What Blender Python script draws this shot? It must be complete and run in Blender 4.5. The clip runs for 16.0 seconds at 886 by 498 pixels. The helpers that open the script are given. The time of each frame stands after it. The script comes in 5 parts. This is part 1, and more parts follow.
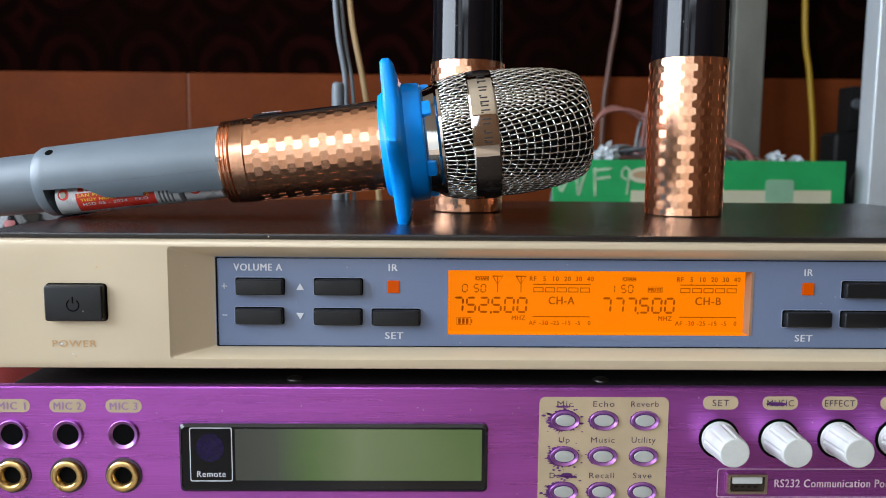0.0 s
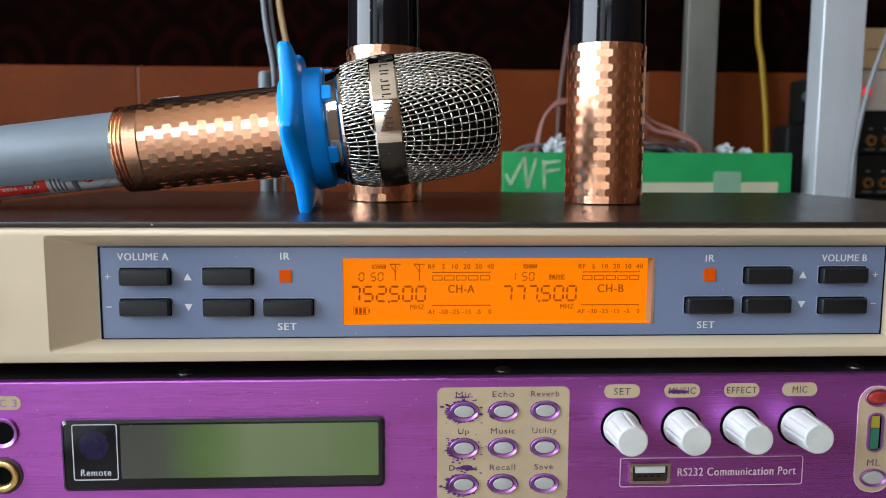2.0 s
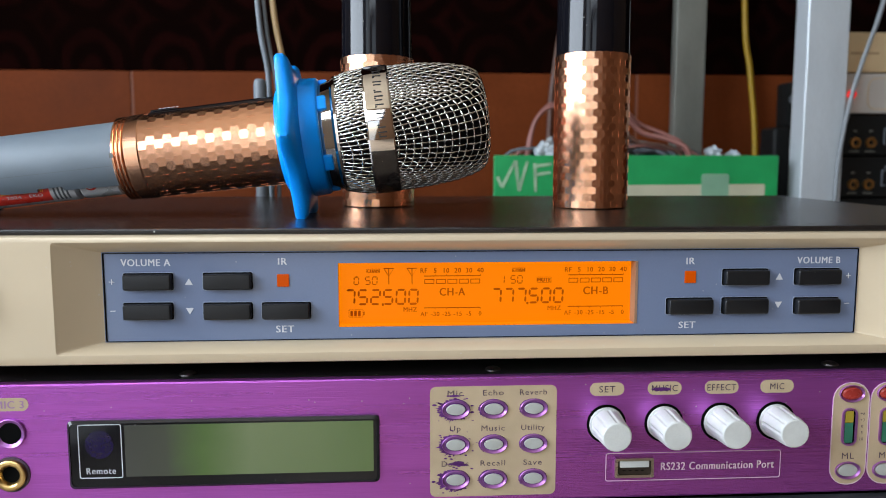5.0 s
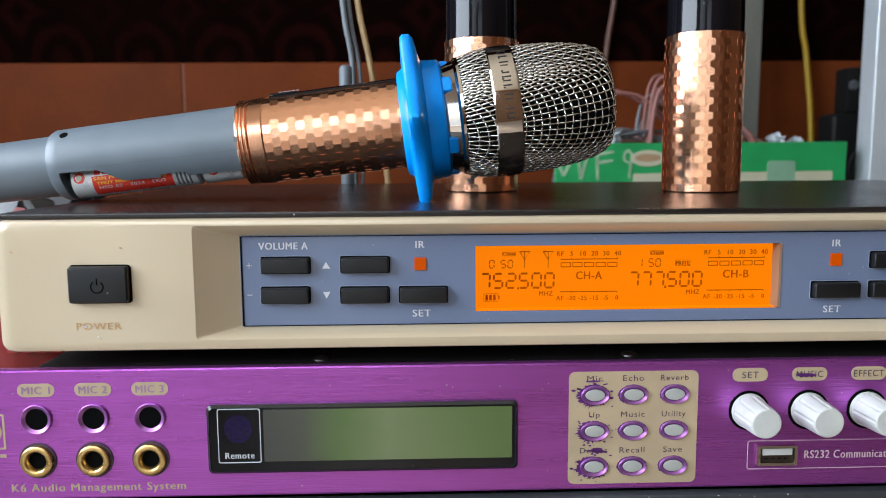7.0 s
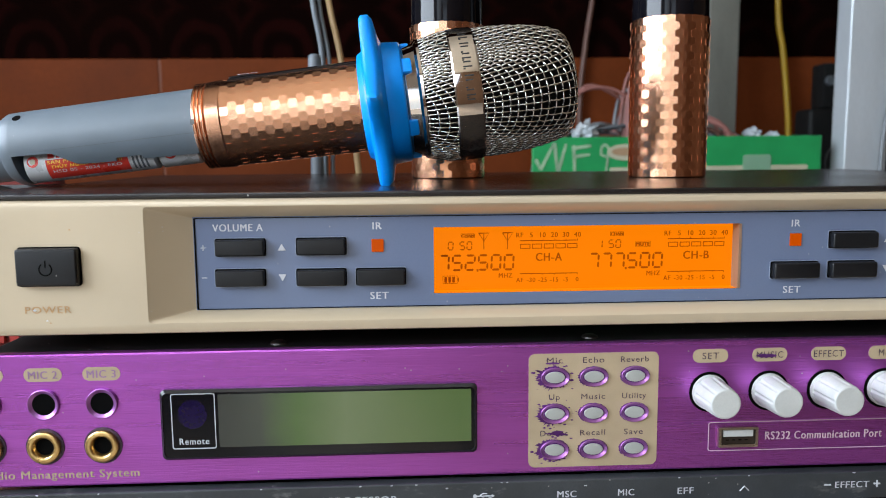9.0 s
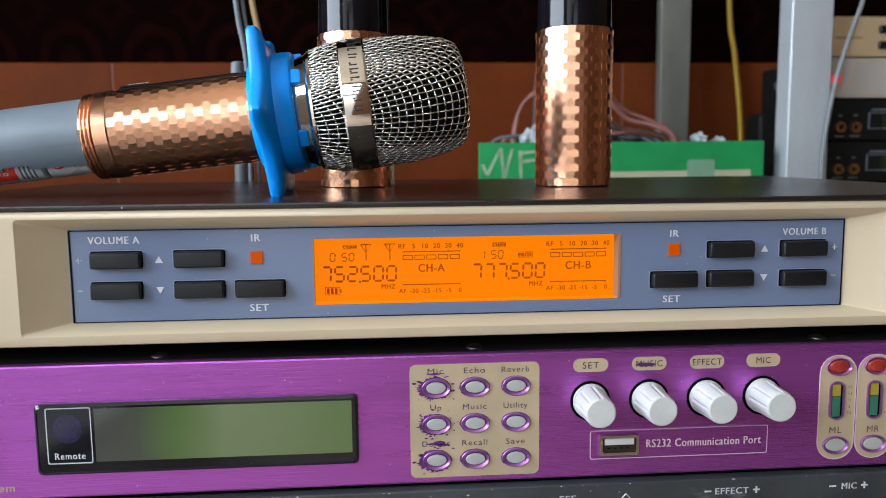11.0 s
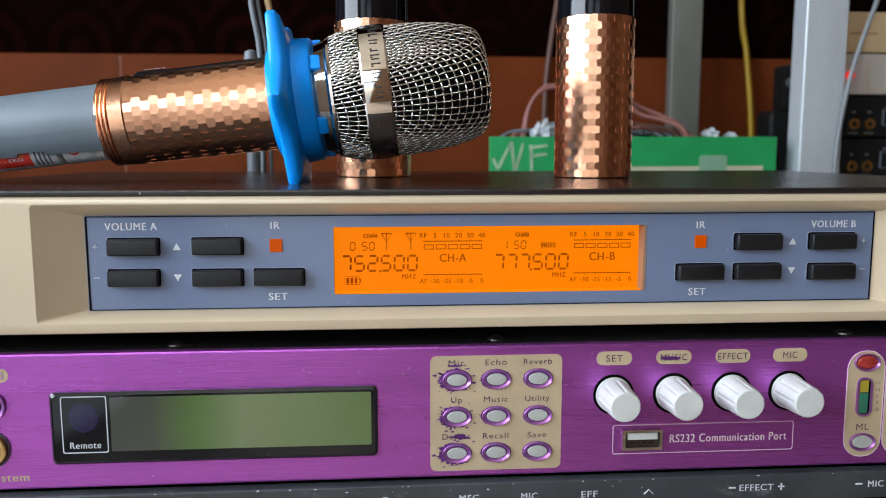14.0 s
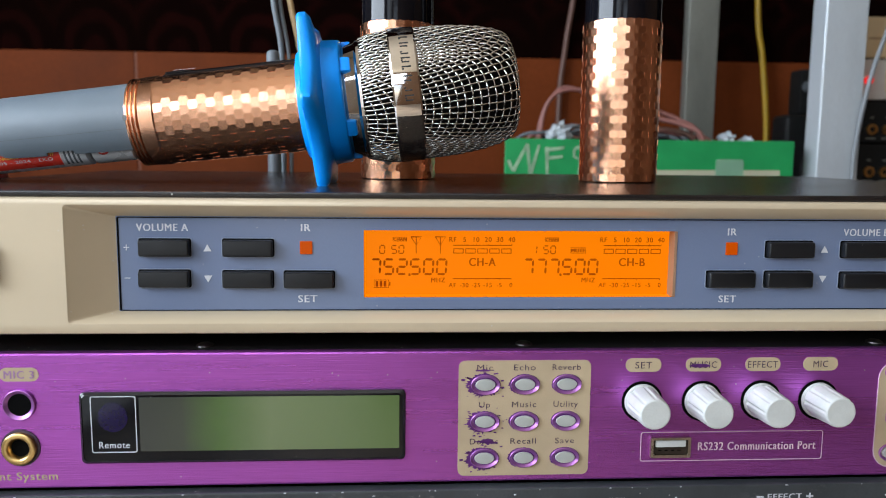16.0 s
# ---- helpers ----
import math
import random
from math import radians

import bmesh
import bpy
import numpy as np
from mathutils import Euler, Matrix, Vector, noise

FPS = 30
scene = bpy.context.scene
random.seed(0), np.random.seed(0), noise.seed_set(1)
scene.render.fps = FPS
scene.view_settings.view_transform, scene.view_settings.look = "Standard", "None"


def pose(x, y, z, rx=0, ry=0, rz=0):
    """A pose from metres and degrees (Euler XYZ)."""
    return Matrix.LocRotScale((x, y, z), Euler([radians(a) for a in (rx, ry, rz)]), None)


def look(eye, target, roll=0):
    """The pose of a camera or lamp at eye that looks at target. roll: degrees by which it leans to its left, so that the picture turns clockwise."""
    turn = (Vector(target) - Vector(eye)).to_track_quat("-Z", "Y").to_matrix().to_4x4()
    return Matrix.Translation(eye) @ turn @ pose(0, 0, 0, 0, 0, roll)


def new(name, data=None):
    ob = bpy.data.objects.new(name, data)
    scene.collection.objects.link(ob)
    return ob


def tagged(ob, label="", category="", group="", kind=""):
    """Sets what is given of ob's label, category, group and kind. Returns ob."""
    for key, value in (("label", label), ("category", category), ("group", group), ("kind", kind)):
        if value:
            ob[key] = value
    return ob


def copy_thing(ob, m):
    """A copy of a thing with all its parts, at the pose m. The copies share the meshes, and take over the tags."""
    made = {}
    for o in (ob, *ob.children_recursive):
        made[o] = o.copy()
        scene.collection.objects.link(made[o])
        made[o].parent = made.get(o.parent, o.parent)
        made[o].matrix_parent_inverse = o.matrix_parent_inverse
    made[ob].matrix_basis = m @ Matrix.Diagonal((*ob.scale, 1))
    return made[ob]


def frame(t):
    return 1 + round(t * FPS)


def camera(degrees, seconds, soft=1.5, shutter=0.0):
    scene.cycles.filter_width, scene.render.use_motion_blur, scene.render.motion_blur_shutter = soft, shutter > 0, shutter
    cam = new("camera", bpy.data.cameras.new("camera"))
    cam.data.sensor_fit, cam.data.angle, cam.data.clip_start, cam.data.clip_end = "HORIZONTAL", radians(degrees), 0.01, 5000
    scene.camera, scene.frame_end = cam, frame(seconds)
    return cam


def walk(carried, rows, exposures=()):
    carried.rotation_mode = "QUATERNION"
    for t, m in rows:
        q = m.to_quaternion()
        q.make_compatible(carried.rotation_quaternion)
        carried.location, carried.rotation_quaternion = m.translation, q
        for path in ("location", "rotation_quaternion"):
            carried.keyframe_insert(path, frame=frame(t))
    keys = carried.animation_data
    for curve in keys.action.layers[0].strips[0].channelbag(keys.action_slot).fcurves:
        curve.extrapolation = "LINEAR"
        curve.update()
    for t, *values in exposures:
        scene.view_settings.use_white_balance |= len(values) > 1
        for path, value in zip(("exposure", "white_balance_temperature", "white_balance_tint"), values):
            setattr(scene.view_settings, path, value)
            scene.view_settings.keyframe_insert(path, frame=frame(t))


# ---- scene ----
cam = camera(61.7, 16.0, soft=0.9)
cam.data.dof.use_dof, cam.data.dof.focus_distance, cam.data.dof.aperture_fstop = True, 0.285, 16.0
METRES, EYE, TILT, LEAN, TURN = 0.21, 0.93, 0.0, 0.0, -0.9
ROWS = [
    (0.0, 0.0, 0.0, 0.0, 0.05, -6.13, -0.46),
    (0.5, -0.005, 0.098, -0.0484, -0.4, -5.97, -0.44),
    (1.0, 0.0417, 0.0845, -0.0402, -0.87, -5.93, -0.46),
    (1.5, 0.0738, 0.0604, -0.0258, -1.37, -6.22, -0.4),
    (2.0, 0.1305, 0.031, -0.0185, -1.89, -6.35, -0.24),
    (2.5, 0.1717, 0.0236, -0.0283, -2.33, -6.39, -0.15),
    (3.0, 0.1774, 0.004, -0.018, -2.67, -6.43, -0.15),
    (5.5, 0.1072, -0.018, -0.0075, -2.19, -6.23, 0.14),
    (6.0, 0.0727, 0.0026, -0.0154, -1.67, -6.43, 0.21),
    (6.5, 0.0126, 0.0038, -0.0166, -1.1, -6.58, 0.3),
    (7.0, -0.058, 0.0087, -0.026, -0.7, -6.8, 0.38),
    (7.5, -0.0791, 0.0181, -0.0425, -0.61, -7.02, 0.44),
    (8.0, -0.0346, 0.0345, -0.0774, -0.76, -7.04, 0.51),
    (8.5, -0.0365, 0.0155, -0.056, -1.2, -6.97, 0.53),
    (9.0, -0.0112, 0.0182, -0.06, -1.75, -6.72, 0.5),
    (9.5, 0.0591, 0.0179, -0.0579, -2.31, -6.64, 0.5),
    (10.0, 0.1109, 0.0069, -0.0436, -2.81, -6.54, 0.58),
    (12.5, 0.1617, 0.018, -0.0528, -3.53, -6.67, 0.47),
    (13.0, 0.1465, 0.0213, -0.0537, -3.37, -6.73, 0.34),
    (13.5, 0.1281, 0.0275, -0.0561, -3.2, -6.8, 0.21),
    (14.0, 0.1214, 0.0319, -0.0594, -3.02, -6.85, 0.08),
    (14.5, 0.1168, 0.0281, -0.0547, -2.84, -6.86, -0.03),
    (15.0, 0.1079, 0.0309, -0.0543, -2.68, -6.84, -0.14),
    (15.5, 0.0977, 0.0377, -0.0573, -2.51, -6.86, -0.29),
    (16.0, 0.0845, 0.0372, -0.0533, -2.41, -6.86, -0.54),
]
walk(cam, [(t, pose(-0.059, -0.248, EYE, TILT, LEAN, TURN) @ pose(METRES * x, METRES * y, METRES * z, 90 + pitch, roll, yaw)) for t, x, y, z, yaw, pitch, roll in ROWS])

# ---- world, sun, lamps ----
world = bpy.data.worlds.new("world")
scene.world = world
world.use_nodes = True
_wn = world.node_tree.nodes
_sky = _wn.new("ShaderNodeTexSky")
_sky.sky_type = "NISHITA"
_sky.sun_disc = False
_sky.sun_elevation, _sky.sun_rotation = radians(46), radians(205)
world.node_tree.links.new(_sky.outputs[0], _wn["Background"].inputs[0])
_wn["Background"].inputs[1].default_value = 0.10


def lamp_sun(strength, angle, elev, azim):
    data = bpy.data.lights.new("sun", "SUN")
    data.energy, data.angle, data.color = strength, radians(angle), (1.0, 0.94, 0.86)
    ob = new("sun", data)
    d = Vector((math.sin(radians(azim)) * math.cos(radians(elev)), math.cos(radians(azim)) * math.cos(radians(elev)), math.sin(radians(elev))))
    ob.matrix_world = look(d * 20, (0, 0, 0))


lamp_sun(2.5, 4.0, 46, 205)


def window_light(name, centre, target, w, h, watts, color):
    data = bpy.data.lights.new(name, "AREA")
    data.shape, data.size, data.size_y, data.energy, data.color = "RECTANGLE", w, h, watts, color
    ob = new(name, data)
    ob.matrix_world = look(centre, target)
    return ob


# daylight in the openings: the west window, the west door and its fanlight, the south door and the high window over it
window_light("window_skylight", (-1.12, -0.42, 1.48), (0.0, -0.42, 1.46), 1.15, 0.90, 44.0, (0.77, 0.875, 1.0))
window_light("door_skylight", (-1.12, -1.95, 0.97), (0.0, -1.60, 0.97), 0.92, 1.82, 6.5, (0.82, 0.92, 1.0))
window_light("entrance_skylight", (-0.45, -2.60, 0.80), (-0.42, 0.0, 0.80), 0.58, 1.55, 2.3, (0.86, 0.93, 1.0))
window_light("fanlight_skylight", (-1.12, -1.95, 2.25), (0.0, -1.40, 1.80), 0.92, 0.62, 9.0, (0.84, 0.93, 1.0))
window_light("transom_skylight", (-0.60, -2.56, 2.12), (-0.2, 0, 1.8), 0.95, 0.9, 11.5, (0.84, 0.93, 1.0))

# ---- materials ----


class Nodes:
    """Short hand for one node material."""

    def __init__(self, name):
        self.mat = bpy.data.materials.new(name)
        self.mat.use_nodes = True
        self.tree = self.mat.node_tree
        self.bsdf = self.tree.nodes["Principled BSDF"]

    def add(self, kind, **inputs):
        n = self.tree.nodes.new(kind)
        for k, v in inputs.items():
            n.inputs[k.replace("_", " ")].default_value = v
        return n

    def link(self, a, b):
        self.tree.links.new(a, b)

    def coords(self, stretch=(1, 1, 1)):
        c = self.add("ShaderNodeTexCoord")
        m = self.add("ShaderNodeMapping")
        m.inputs["Scale"].default_value = stretch
        self.link(c.outputs["Object"], m.inputs["Vector"])
        return m.outputs[0]

    def noise(self, vec, scale, detail=4.0, rough=0.55):
        n = self.add("ShaderNodeTexNoise", Scale=scale, Detail=detail, Roughness=rough)
        self.link(vec, n.inputs["Vector"])
        return n.outputs["Fac"]

    def ramp(self, fac, lo, hi, a=0.35, b=0.65):
        r = self.add("ShaderNodeValToRGB")
        r.color_ramp.elements[0].position, r.color_ramp.elements[1].position = a, b
        r.color_ramp.elements[0].color, r.color_ramp.elements[1].color = (*lo, 1), (*hi, 1)
        self.link(fac, r.inputs["Fac"])
        return r.outputs["Color"]

    def mix(self, fac, a, b):
        n = self.add("ShaderNodeMix")
        n.data_type = "RGBA"
        for v, s in ((fac, n.inputs[0]), (a, n.inputs[6]), (b, n.inputs[7])):
            if isinstance(v, (tuple, float, int)):
                s.default_value = (*v, 1) if isinstance(v, tuple) else v
            else:
                self.link(v, s)
        return n.outputs[2]

    def bump(self, fac, strength, dist):
        n = self.add("ShaderNodeBump", Strength=strength, Distance=dist)
        self.link(fac, n.inputs["Height"])
        self.link(n.outputs[0], self.bsdf.inputs["Normal"])


def scaled(c, k):
    return tuple(min(1.0, v * k) for v in c)


def surface(name, color, rough=0.5, metal=0.0, vary=0.15, scale=40.0, grain=900.0, bump=0.15, stretch=(1, 1, 1), dust=0.0, scuff=0.0, coat=0.0, rvary=0.12, spec=0.5):
    """A painted, moulded or metal surface: tone at two scales, uneven gloss, fine relief, dust."""
    m = Nodes(name)
    v = m.coords(stretch)
    big, fine = m.noise(v, scale), m.noise(v, grain, 3.0)
    col = m.mix(m.ramp(big, (0, 0, 0), (1, 1, 1), 0.3, 0.7), scaled(color, 1 - vary), scaled(color, 1 + vary))
    col = m.mix(m.ramp(fine, (0, 0, 0), (0.35, 0.35, 0.35), 0.4, 0.75), col, scaled(color, 1 - 1.5 * vary))
    if dust:
        vo = m.add("ShaderNodeTexVoronoi", Scale=230.0)
        vo.inputs["Randomness"].default_value = 1.0
        m.link(m.coords(), vo.inputs["Vector"])
        speck = m.ramp(vo.outputs["Distance"], (1, 1, 1), (0, 0, 0), 0.04, 0.075)
        few = m.ramp(m.noise(m.coords(), 75.0, 2.0), (0, 0, 0), (1, 1, 1), 0.50, 0.55)
        mul = m.add("ShaderNodeMath")
        mul.operation = "MULTIPLY"
        m.link(speck, mul.inputs[0]), m.link(few, mul.inputs[1])
        mul2 = m.add("ShaderNodeMath")
        mul2.operation = "MULTIPLY"
        mul2.inputs[1].default_value = dust
        m.link(mul.outputs[0], mul2.inputs[0])
        col = m.mix(mul2.outputs[0], col, (0.62, 0.6, 0.56))
    if scuff:
        wisps = m.noise(m.coords((1.0, 1.0, 2.2)), 70.0, 6.0, 0.7)
        where = m.noise(m.coords(), 18.0, 2.0)
        mul = m.add("ShaderNodeMath")
        mul.operation = "MULTIPLY"
        m.link(m.ramp(wisps, (0, 0, 0), (scuff, scuff, scuff), 0.56, 0.68), mul.inputs[0])
        m.link(m.ramp(where, (0, 0, 0), (1, 1, 1), 0.48, 0.60), mul.inputs[1])
        col = m.mix(mul.outputs[0], col, (0.42, 0.42, 0.40))
    m.link(col, m.bsdf.inputs["Base Color"])
    r = m.ramp(big, (rough - rvary * rough,) * 3, (min(1.0, rough + rvary * rough),) * 3, 0.3, 0.7)
    m.link(r, m.bsdf.inputs["Roughness"])
    m.bsdf.inputs["Metallic"].default_value = metal
    m.bsdf.inputs["Specular IOR Level"].default_value = spec
    m.bsdf.inputs["Coat Weight"].default_value = coat
    m.bsdf.inputs["Coat Roughness"].default_value = 0.05
    if bump:
        m.bump(fine, bump, 0.0003)
    return m.mat


def emitter(name, color, strength, base=None):
    m = Nodes(name)
    n = m.noise(m.coords(), 22.0, 2.0)
    col = m.mix(m.ramp(n, (0, 0, 0), (1, 1, 1), 0.3, 0.7), scaled(color, 0.93), color)
    m.link(col, m.bsdf.inputs["Emission Color"])
    m.bsdf.inputs["Emission Strength"].default_value = strength
    m.bsdf.inputs["Base Color"].default_value = (*(base or scaled(color, 0.3)), 1)
    m.bsdf.inputs["Specular IOR Level"].default_value = 0.12
    m.bsdf.inputs["Roughness"].default_value = 0.35
    return m.mat


CHAMPAGNE = surface("champagne_paint", (0.58, 0.475, 0.332), 0.25, 0.12, 0.03, 30, 2600, 0.0, dust=0.5, rvary=0.05)
LID_BLACK = surface("black_lid_paint", (0.016, 0.0125, 0.012), 0.23, 0.0, 0.25, 18, 3500, 0.25, dust=0.8, scuff=0.12)
LID_MATT = surface("black_lid_matt", (0.012, 0.011, 0.011), 0.6, 0.0, 0.25, 18, 3500, 0.25, dust=0.8, scuff=0.10, spec=0.25)
PORT_INSIDE = surface("port_inside", (0.030, 0.020, 0.013), 0.5, 0.3, 0.2, 300, 2000, 0.1)
PANEL_BLUE = surface("slate_panel", (0.155, 0.195, 0.30), 0.14, 0.0, 0.05, 12, 1500, 0.0, dust=0.25)
BUTTON_BLACK = surface("button_plastic", (0.008, 0.0085, 0.010), 0.38, 0.0, 0.25, 120, 3000, 0.2, dust=0.3, spec=0.4)
RIM_BLUE = surface("button_rim", (0.23, 0.27, 0.36), 0.3, 0.0, 0.08, 60, 1500, 0)
PRINT_WHITE = surface("white_print", (0.58, 0.60, 0.64), 0.5, 0.0, 0.06, 200, 2000, 0)
PRINT_GOLD = surface("gold_print", (0.47, 0.27, 0.115), 0.45, 0.0, 0.15, 300, 2500, 0)
PRINT_BEIGE = surface("beige_print", (0.47, 0.365, 0.235), 0.45, 0.0, 0.10, 60, 2200, 0.1, dust=0.2)
PRINT_PURPLE = surface("purple_print", (0.30, 0.17, 0.30), 0.5, 0.0, 0.1, 200, 2200, 0)
PRINT_LILAC = surface("pale_line_print", (0.62, 0.45, 0.52), 0.45, 0.0, 0.10, 200, 2200, 0)
INK = surface("black_print", (0.025, 0.025, 0.027), 0.5, 0.0, 0.2, 300, 2200, 0)
PRINT_DARK = surface("dark_print", (0.06, 0.035, 0.06), 0.5, 0.0, 0.2, 300, 2200, 0)
PURPLE = surface("purple_anodised", (0.440, 0.108, 0.500), 0.27, 0.8, 0.11, 60, 1500, 0.38, stretch=(0.05, 1, 1.6), dust=0.7, rvary=0.2)
PURPLE_CUT = surface("purple_cut_edge", (0.44, 0.18, 0.52), 0.34, 0.8, 0.10, 80, 1500, 0.1)
PURPLE_WORN = surface("purple_worn_paint", (0.13, 0.030, 0.19), 0.45, 0.4, 0.3, 300, 2500, 0.1)
GLOSS_BLACK = surface("gloss_black", (0.005, 0.005, 0.007), 0.08, 0.0, 0.2, 20, 800, 0.0, dust=0.5, spec=0.38)
LCD_ORANGE = emitter("lit_orange_display", (1.0, 0.225, 0.0), 0.98, (0.08, 0.015, 0.0))
LCD_INK = surface("display_segment", (0.47, 0.080, 0.0), 0.6, 0.0, 0.1, 200, 2000, 0, spec=0.05)
REMOTE_GLASS = surface("infrared_window", (0.008, 0.003, 0.036), 0.10, 0.0, 0.4, 60, 900, 0)
IR_RED = emitter("lit_infrared_lamp", (1.0, 0.13, 0.0), 0.42, (0.15, 0.02, 0.0))
KNOB_WHITE = surface("knob_plastic", (0.57, 0.585, 0.565), 0.42, 0.0, 0.10, 90, 1800, 0.08, dust=0.3)
KEY_GREY = surface("key_cap", (0.40, 0.41, 0.385), 0.45, 0.0, 0.06, 90, 1800, 0.06)
KEY_RED = surface("red_lens", (0.33, 0.030, 0.022), 0.28, 0.0, 0.15, 200, 1500, 0)
METER_YELLOW = surface("meter_yellow", (0.36, 0.28, 0.03), 0.35, 0.0, 0.1, 200, 1500, 0)
METER_GREEN = surface("meter_green", (0.03, 0.16, 0.10), 0.35, 0.0, 0.1, 200, 1500, 0)
GOLD = surface("gold_plate", (0.74, 0.50, 0.20), 0.30, 1.0, 0.1, 200, 1800, 0.05)
STEEL = surface("zinc_steel", (0.56, 0.50, 0.42), 0.26, 1.0, 0.15, 100, 1500, 0.15)
DARK_HOLE = surface("dark_inside", (0.003, 0.003, 0.003), 0.9, 0.0, 0.2, 100, 1500, 0, spec=0.05)
RUBBER = surface("black_rubber", (0.015, 0.015, 0.015), 0.75, 0.0, 0.2, 100, 1500, 0.2)
PROC_BLACK = surface("charcoal_faceplate", (0.052, 0.058, 0.063), 0.40, 0.2, 0.22, 45, 1500, 0.2, dust=0.8, scuff=0.3)
COPPER = surface("rose_copper", (0.87, 0.46, 0.285), 0.22, 1.0, 0.05, 120, 2500, 0.05)
CHROME = surface("chrome", (0.74, 0.68, 0.63), 0.055, 1.0, 0.05, 50, 900, 0.0)
WIRE = surface("grille_wire", (0.62, 0.60, 0.565), 0.18, 1.0, 0.08, 200, 2200, 0.0)
FOAM = surface("grille_foam", (0.004, 0.004, 0.004), 0.95, 0.0, 0.3, 400, 2500, 0.5, spec=0.1)
SILICONE = surface("blue_silicone", (0.0, 0.285, 0.92), 0.33, 0.0, 0.05, 50, 2500, 0.06, dust=0.12, spec=0.35)
CHASSIS = surface("grey_moulded_plastic", (0.150, 0.182, 0.212), 0.36, 0.0, 0.06, 60, 2800, 0.12, dust=0.12)
CAN_WHITE = surface("battery_wrap", (0.60, 0.61, 0.62), 0.28, 0.2, 0.06, 90, 1500, 0)
CAN_RED = surface("battery_red", (0.62, 0.035, 0.02), 0.30, 0.0, 0.08, 90, 1500, 0)
FOIL_RED = surface("dark_red_foil", (0.17, 0.012, 0.010), 0.35, 0.1, 0.2, 60, 900, 0.2)
CAN_YELLOW = surface("battery_yellow", (0.85, 0.55, 0.05), 0.35, 0.0, 0.08, 90, 1500, 0)
TILE = surface("terracotta_tile", (0.130, 0.030, 0.0085), 0.5, 0.0, 0.22, 7, 160, 0.12, spec=0.04)
GROUT = surface("pale_grout", (0.17, 0.060, 0.032), 0.8, 0.0, 0.15, 60, 500, 0.3)
TAPE = surface("clear_tape", (0.20, 0.36, 0.24), 0.3, 0.0, 0.1, 30, 700, 0.1)
BROWN_FLEX = surface("brown_flex", (0.11, 0.05, 0.035), 0.5, 0.0, 0.1, 40, 900, 0)
CARTON = surface("green_carton", (0.012, 0.285, 0.080), 0.45, 0.0, 0.14, 30, 700, 0.15)
CARTON_WHITE = surface("carton_pale", (0.46, 0.44, 0.31), 0.6, 0.0, 0.08, 30, 700, 0.15)
CHALK = surface("faded_marker", (0.27, 0.40, 0.25), 0.6, 0.0, 0.30, 90, 700, 0.15)
CARTON_BROWN = surface("carton_board", (0.36, 0.23, 0.13), 0.75, 0.0, 0.12, 60, 700, 0.3)
GALV = surface("painted_angle_steel", (0.56, 0.60, 0.63), 0.42, 0.25, 0.14, 14, 600, 0.2, stretch=(1, 1, 0.22), dust=0.2)
GALV_OLD = surface("dull_angle_steel", (0.165, 0.165, 0.14), 0.5, 0.2, 0.25, 20, 600, 0.2, stretch=(1, 1, 0.25))
YELLOW = surface("yellow_flex", (0.36, 0.215, 0.006), 0.45, 0.0, 0.08, 40, 900, 0)
GREY_FLEX = surface("grey_flex", (0.20, 0.215, 0.23), 0.5, 0.0, 0.1, 40, 900, 0)
DARK_GREY = surface("dark_grey_plastic", (0.085, 0.095, 0.105), 0.5, 0.0, 0.1, 60, 1200, 0.1)
TAN_FLEX = surface("tan_flex", (0.40, 0.26, 0.12), 0.5, 0.0, 0.1, 40, 900, 0)
PINK_FLEX = surface("faded_red_flex", (0.26, 0.105, 0.088), 0.5, 0.0, 0.12, 40, 900, 0)
CREAM = surface("cream_faceplate", (0.62, 0.46, 0.27), 0.4, 0.2, 0.06, 20, 900, 0.1)
GREY_FACE = surface("grey_faceplate", (0.50, 0.46, 0.42), 0.45, 0.1, 0.06, 20, 900, 0.1)
DESK_WOOD = surface("dark_desk_wood", (0.075, 0.040, 0.024), 0.45, 0.0, 0.3, 12, 300, 0.2, stretch=(0.2, 1, 1))
PLASTER = surface("plaster", (0.42, 0.36, 0.30), 0.8, 0.0, 0.06, 3, 120, 0.3)
WARM_WALL = surface("ochre_wall_paint", (0.24, 0.13, 0.07), 0.75, 0.0, 0.08, 3, 120, 0.3)
DISPLAY_EDGE = surface("display_edge_plastic", (0.30, 0.19, 0.12), 0.35, 0.0, 0.1, 60, 900, 0.0)
WINDOW_EDGE = surface("window_edge", (0.022, 0.022, 0.024), 0.16, 0.0, 0.15, 60, 900, 0.0)
CEILING = surface("ceiling_paint", (0.80, 0.68, 0.52), 0.8, 0.0, 0.04, 3, 120, 0.3)
SCREW = surface("dark_screw", (0.16, 0.155, 0.15), 0.38, 1.0, 0.2, 200, 1500, 0.1)
STUB = surface("stub_plastic", (0.13, 0.15, 0.17), 0.5, 0.0, 0.1, 60, 1200, 0.1)
DIM_SCREEN = surface("dark_small_display", (0.02, 0.032, 0.014), 0.2, 0.0, 0.1, 60, 1200, 0)
MATT_BLACK = surface("matt_black_plastic", (0.007, 0.007, 0.007), 0.6, 0.0, 0.2, 100, 1500, 0.2, spec=0.2)
FLOOR_TILE = surface("floor_tile", (0.52, 0.45, 0.37), 0.30, 0.0, 0.12, 4, 200, 0.1)
FILM = surface("clouded_film", (0.46, 0.50, 0.52), 0.22, 0.0, 0.25, 60, 700, 0.3)


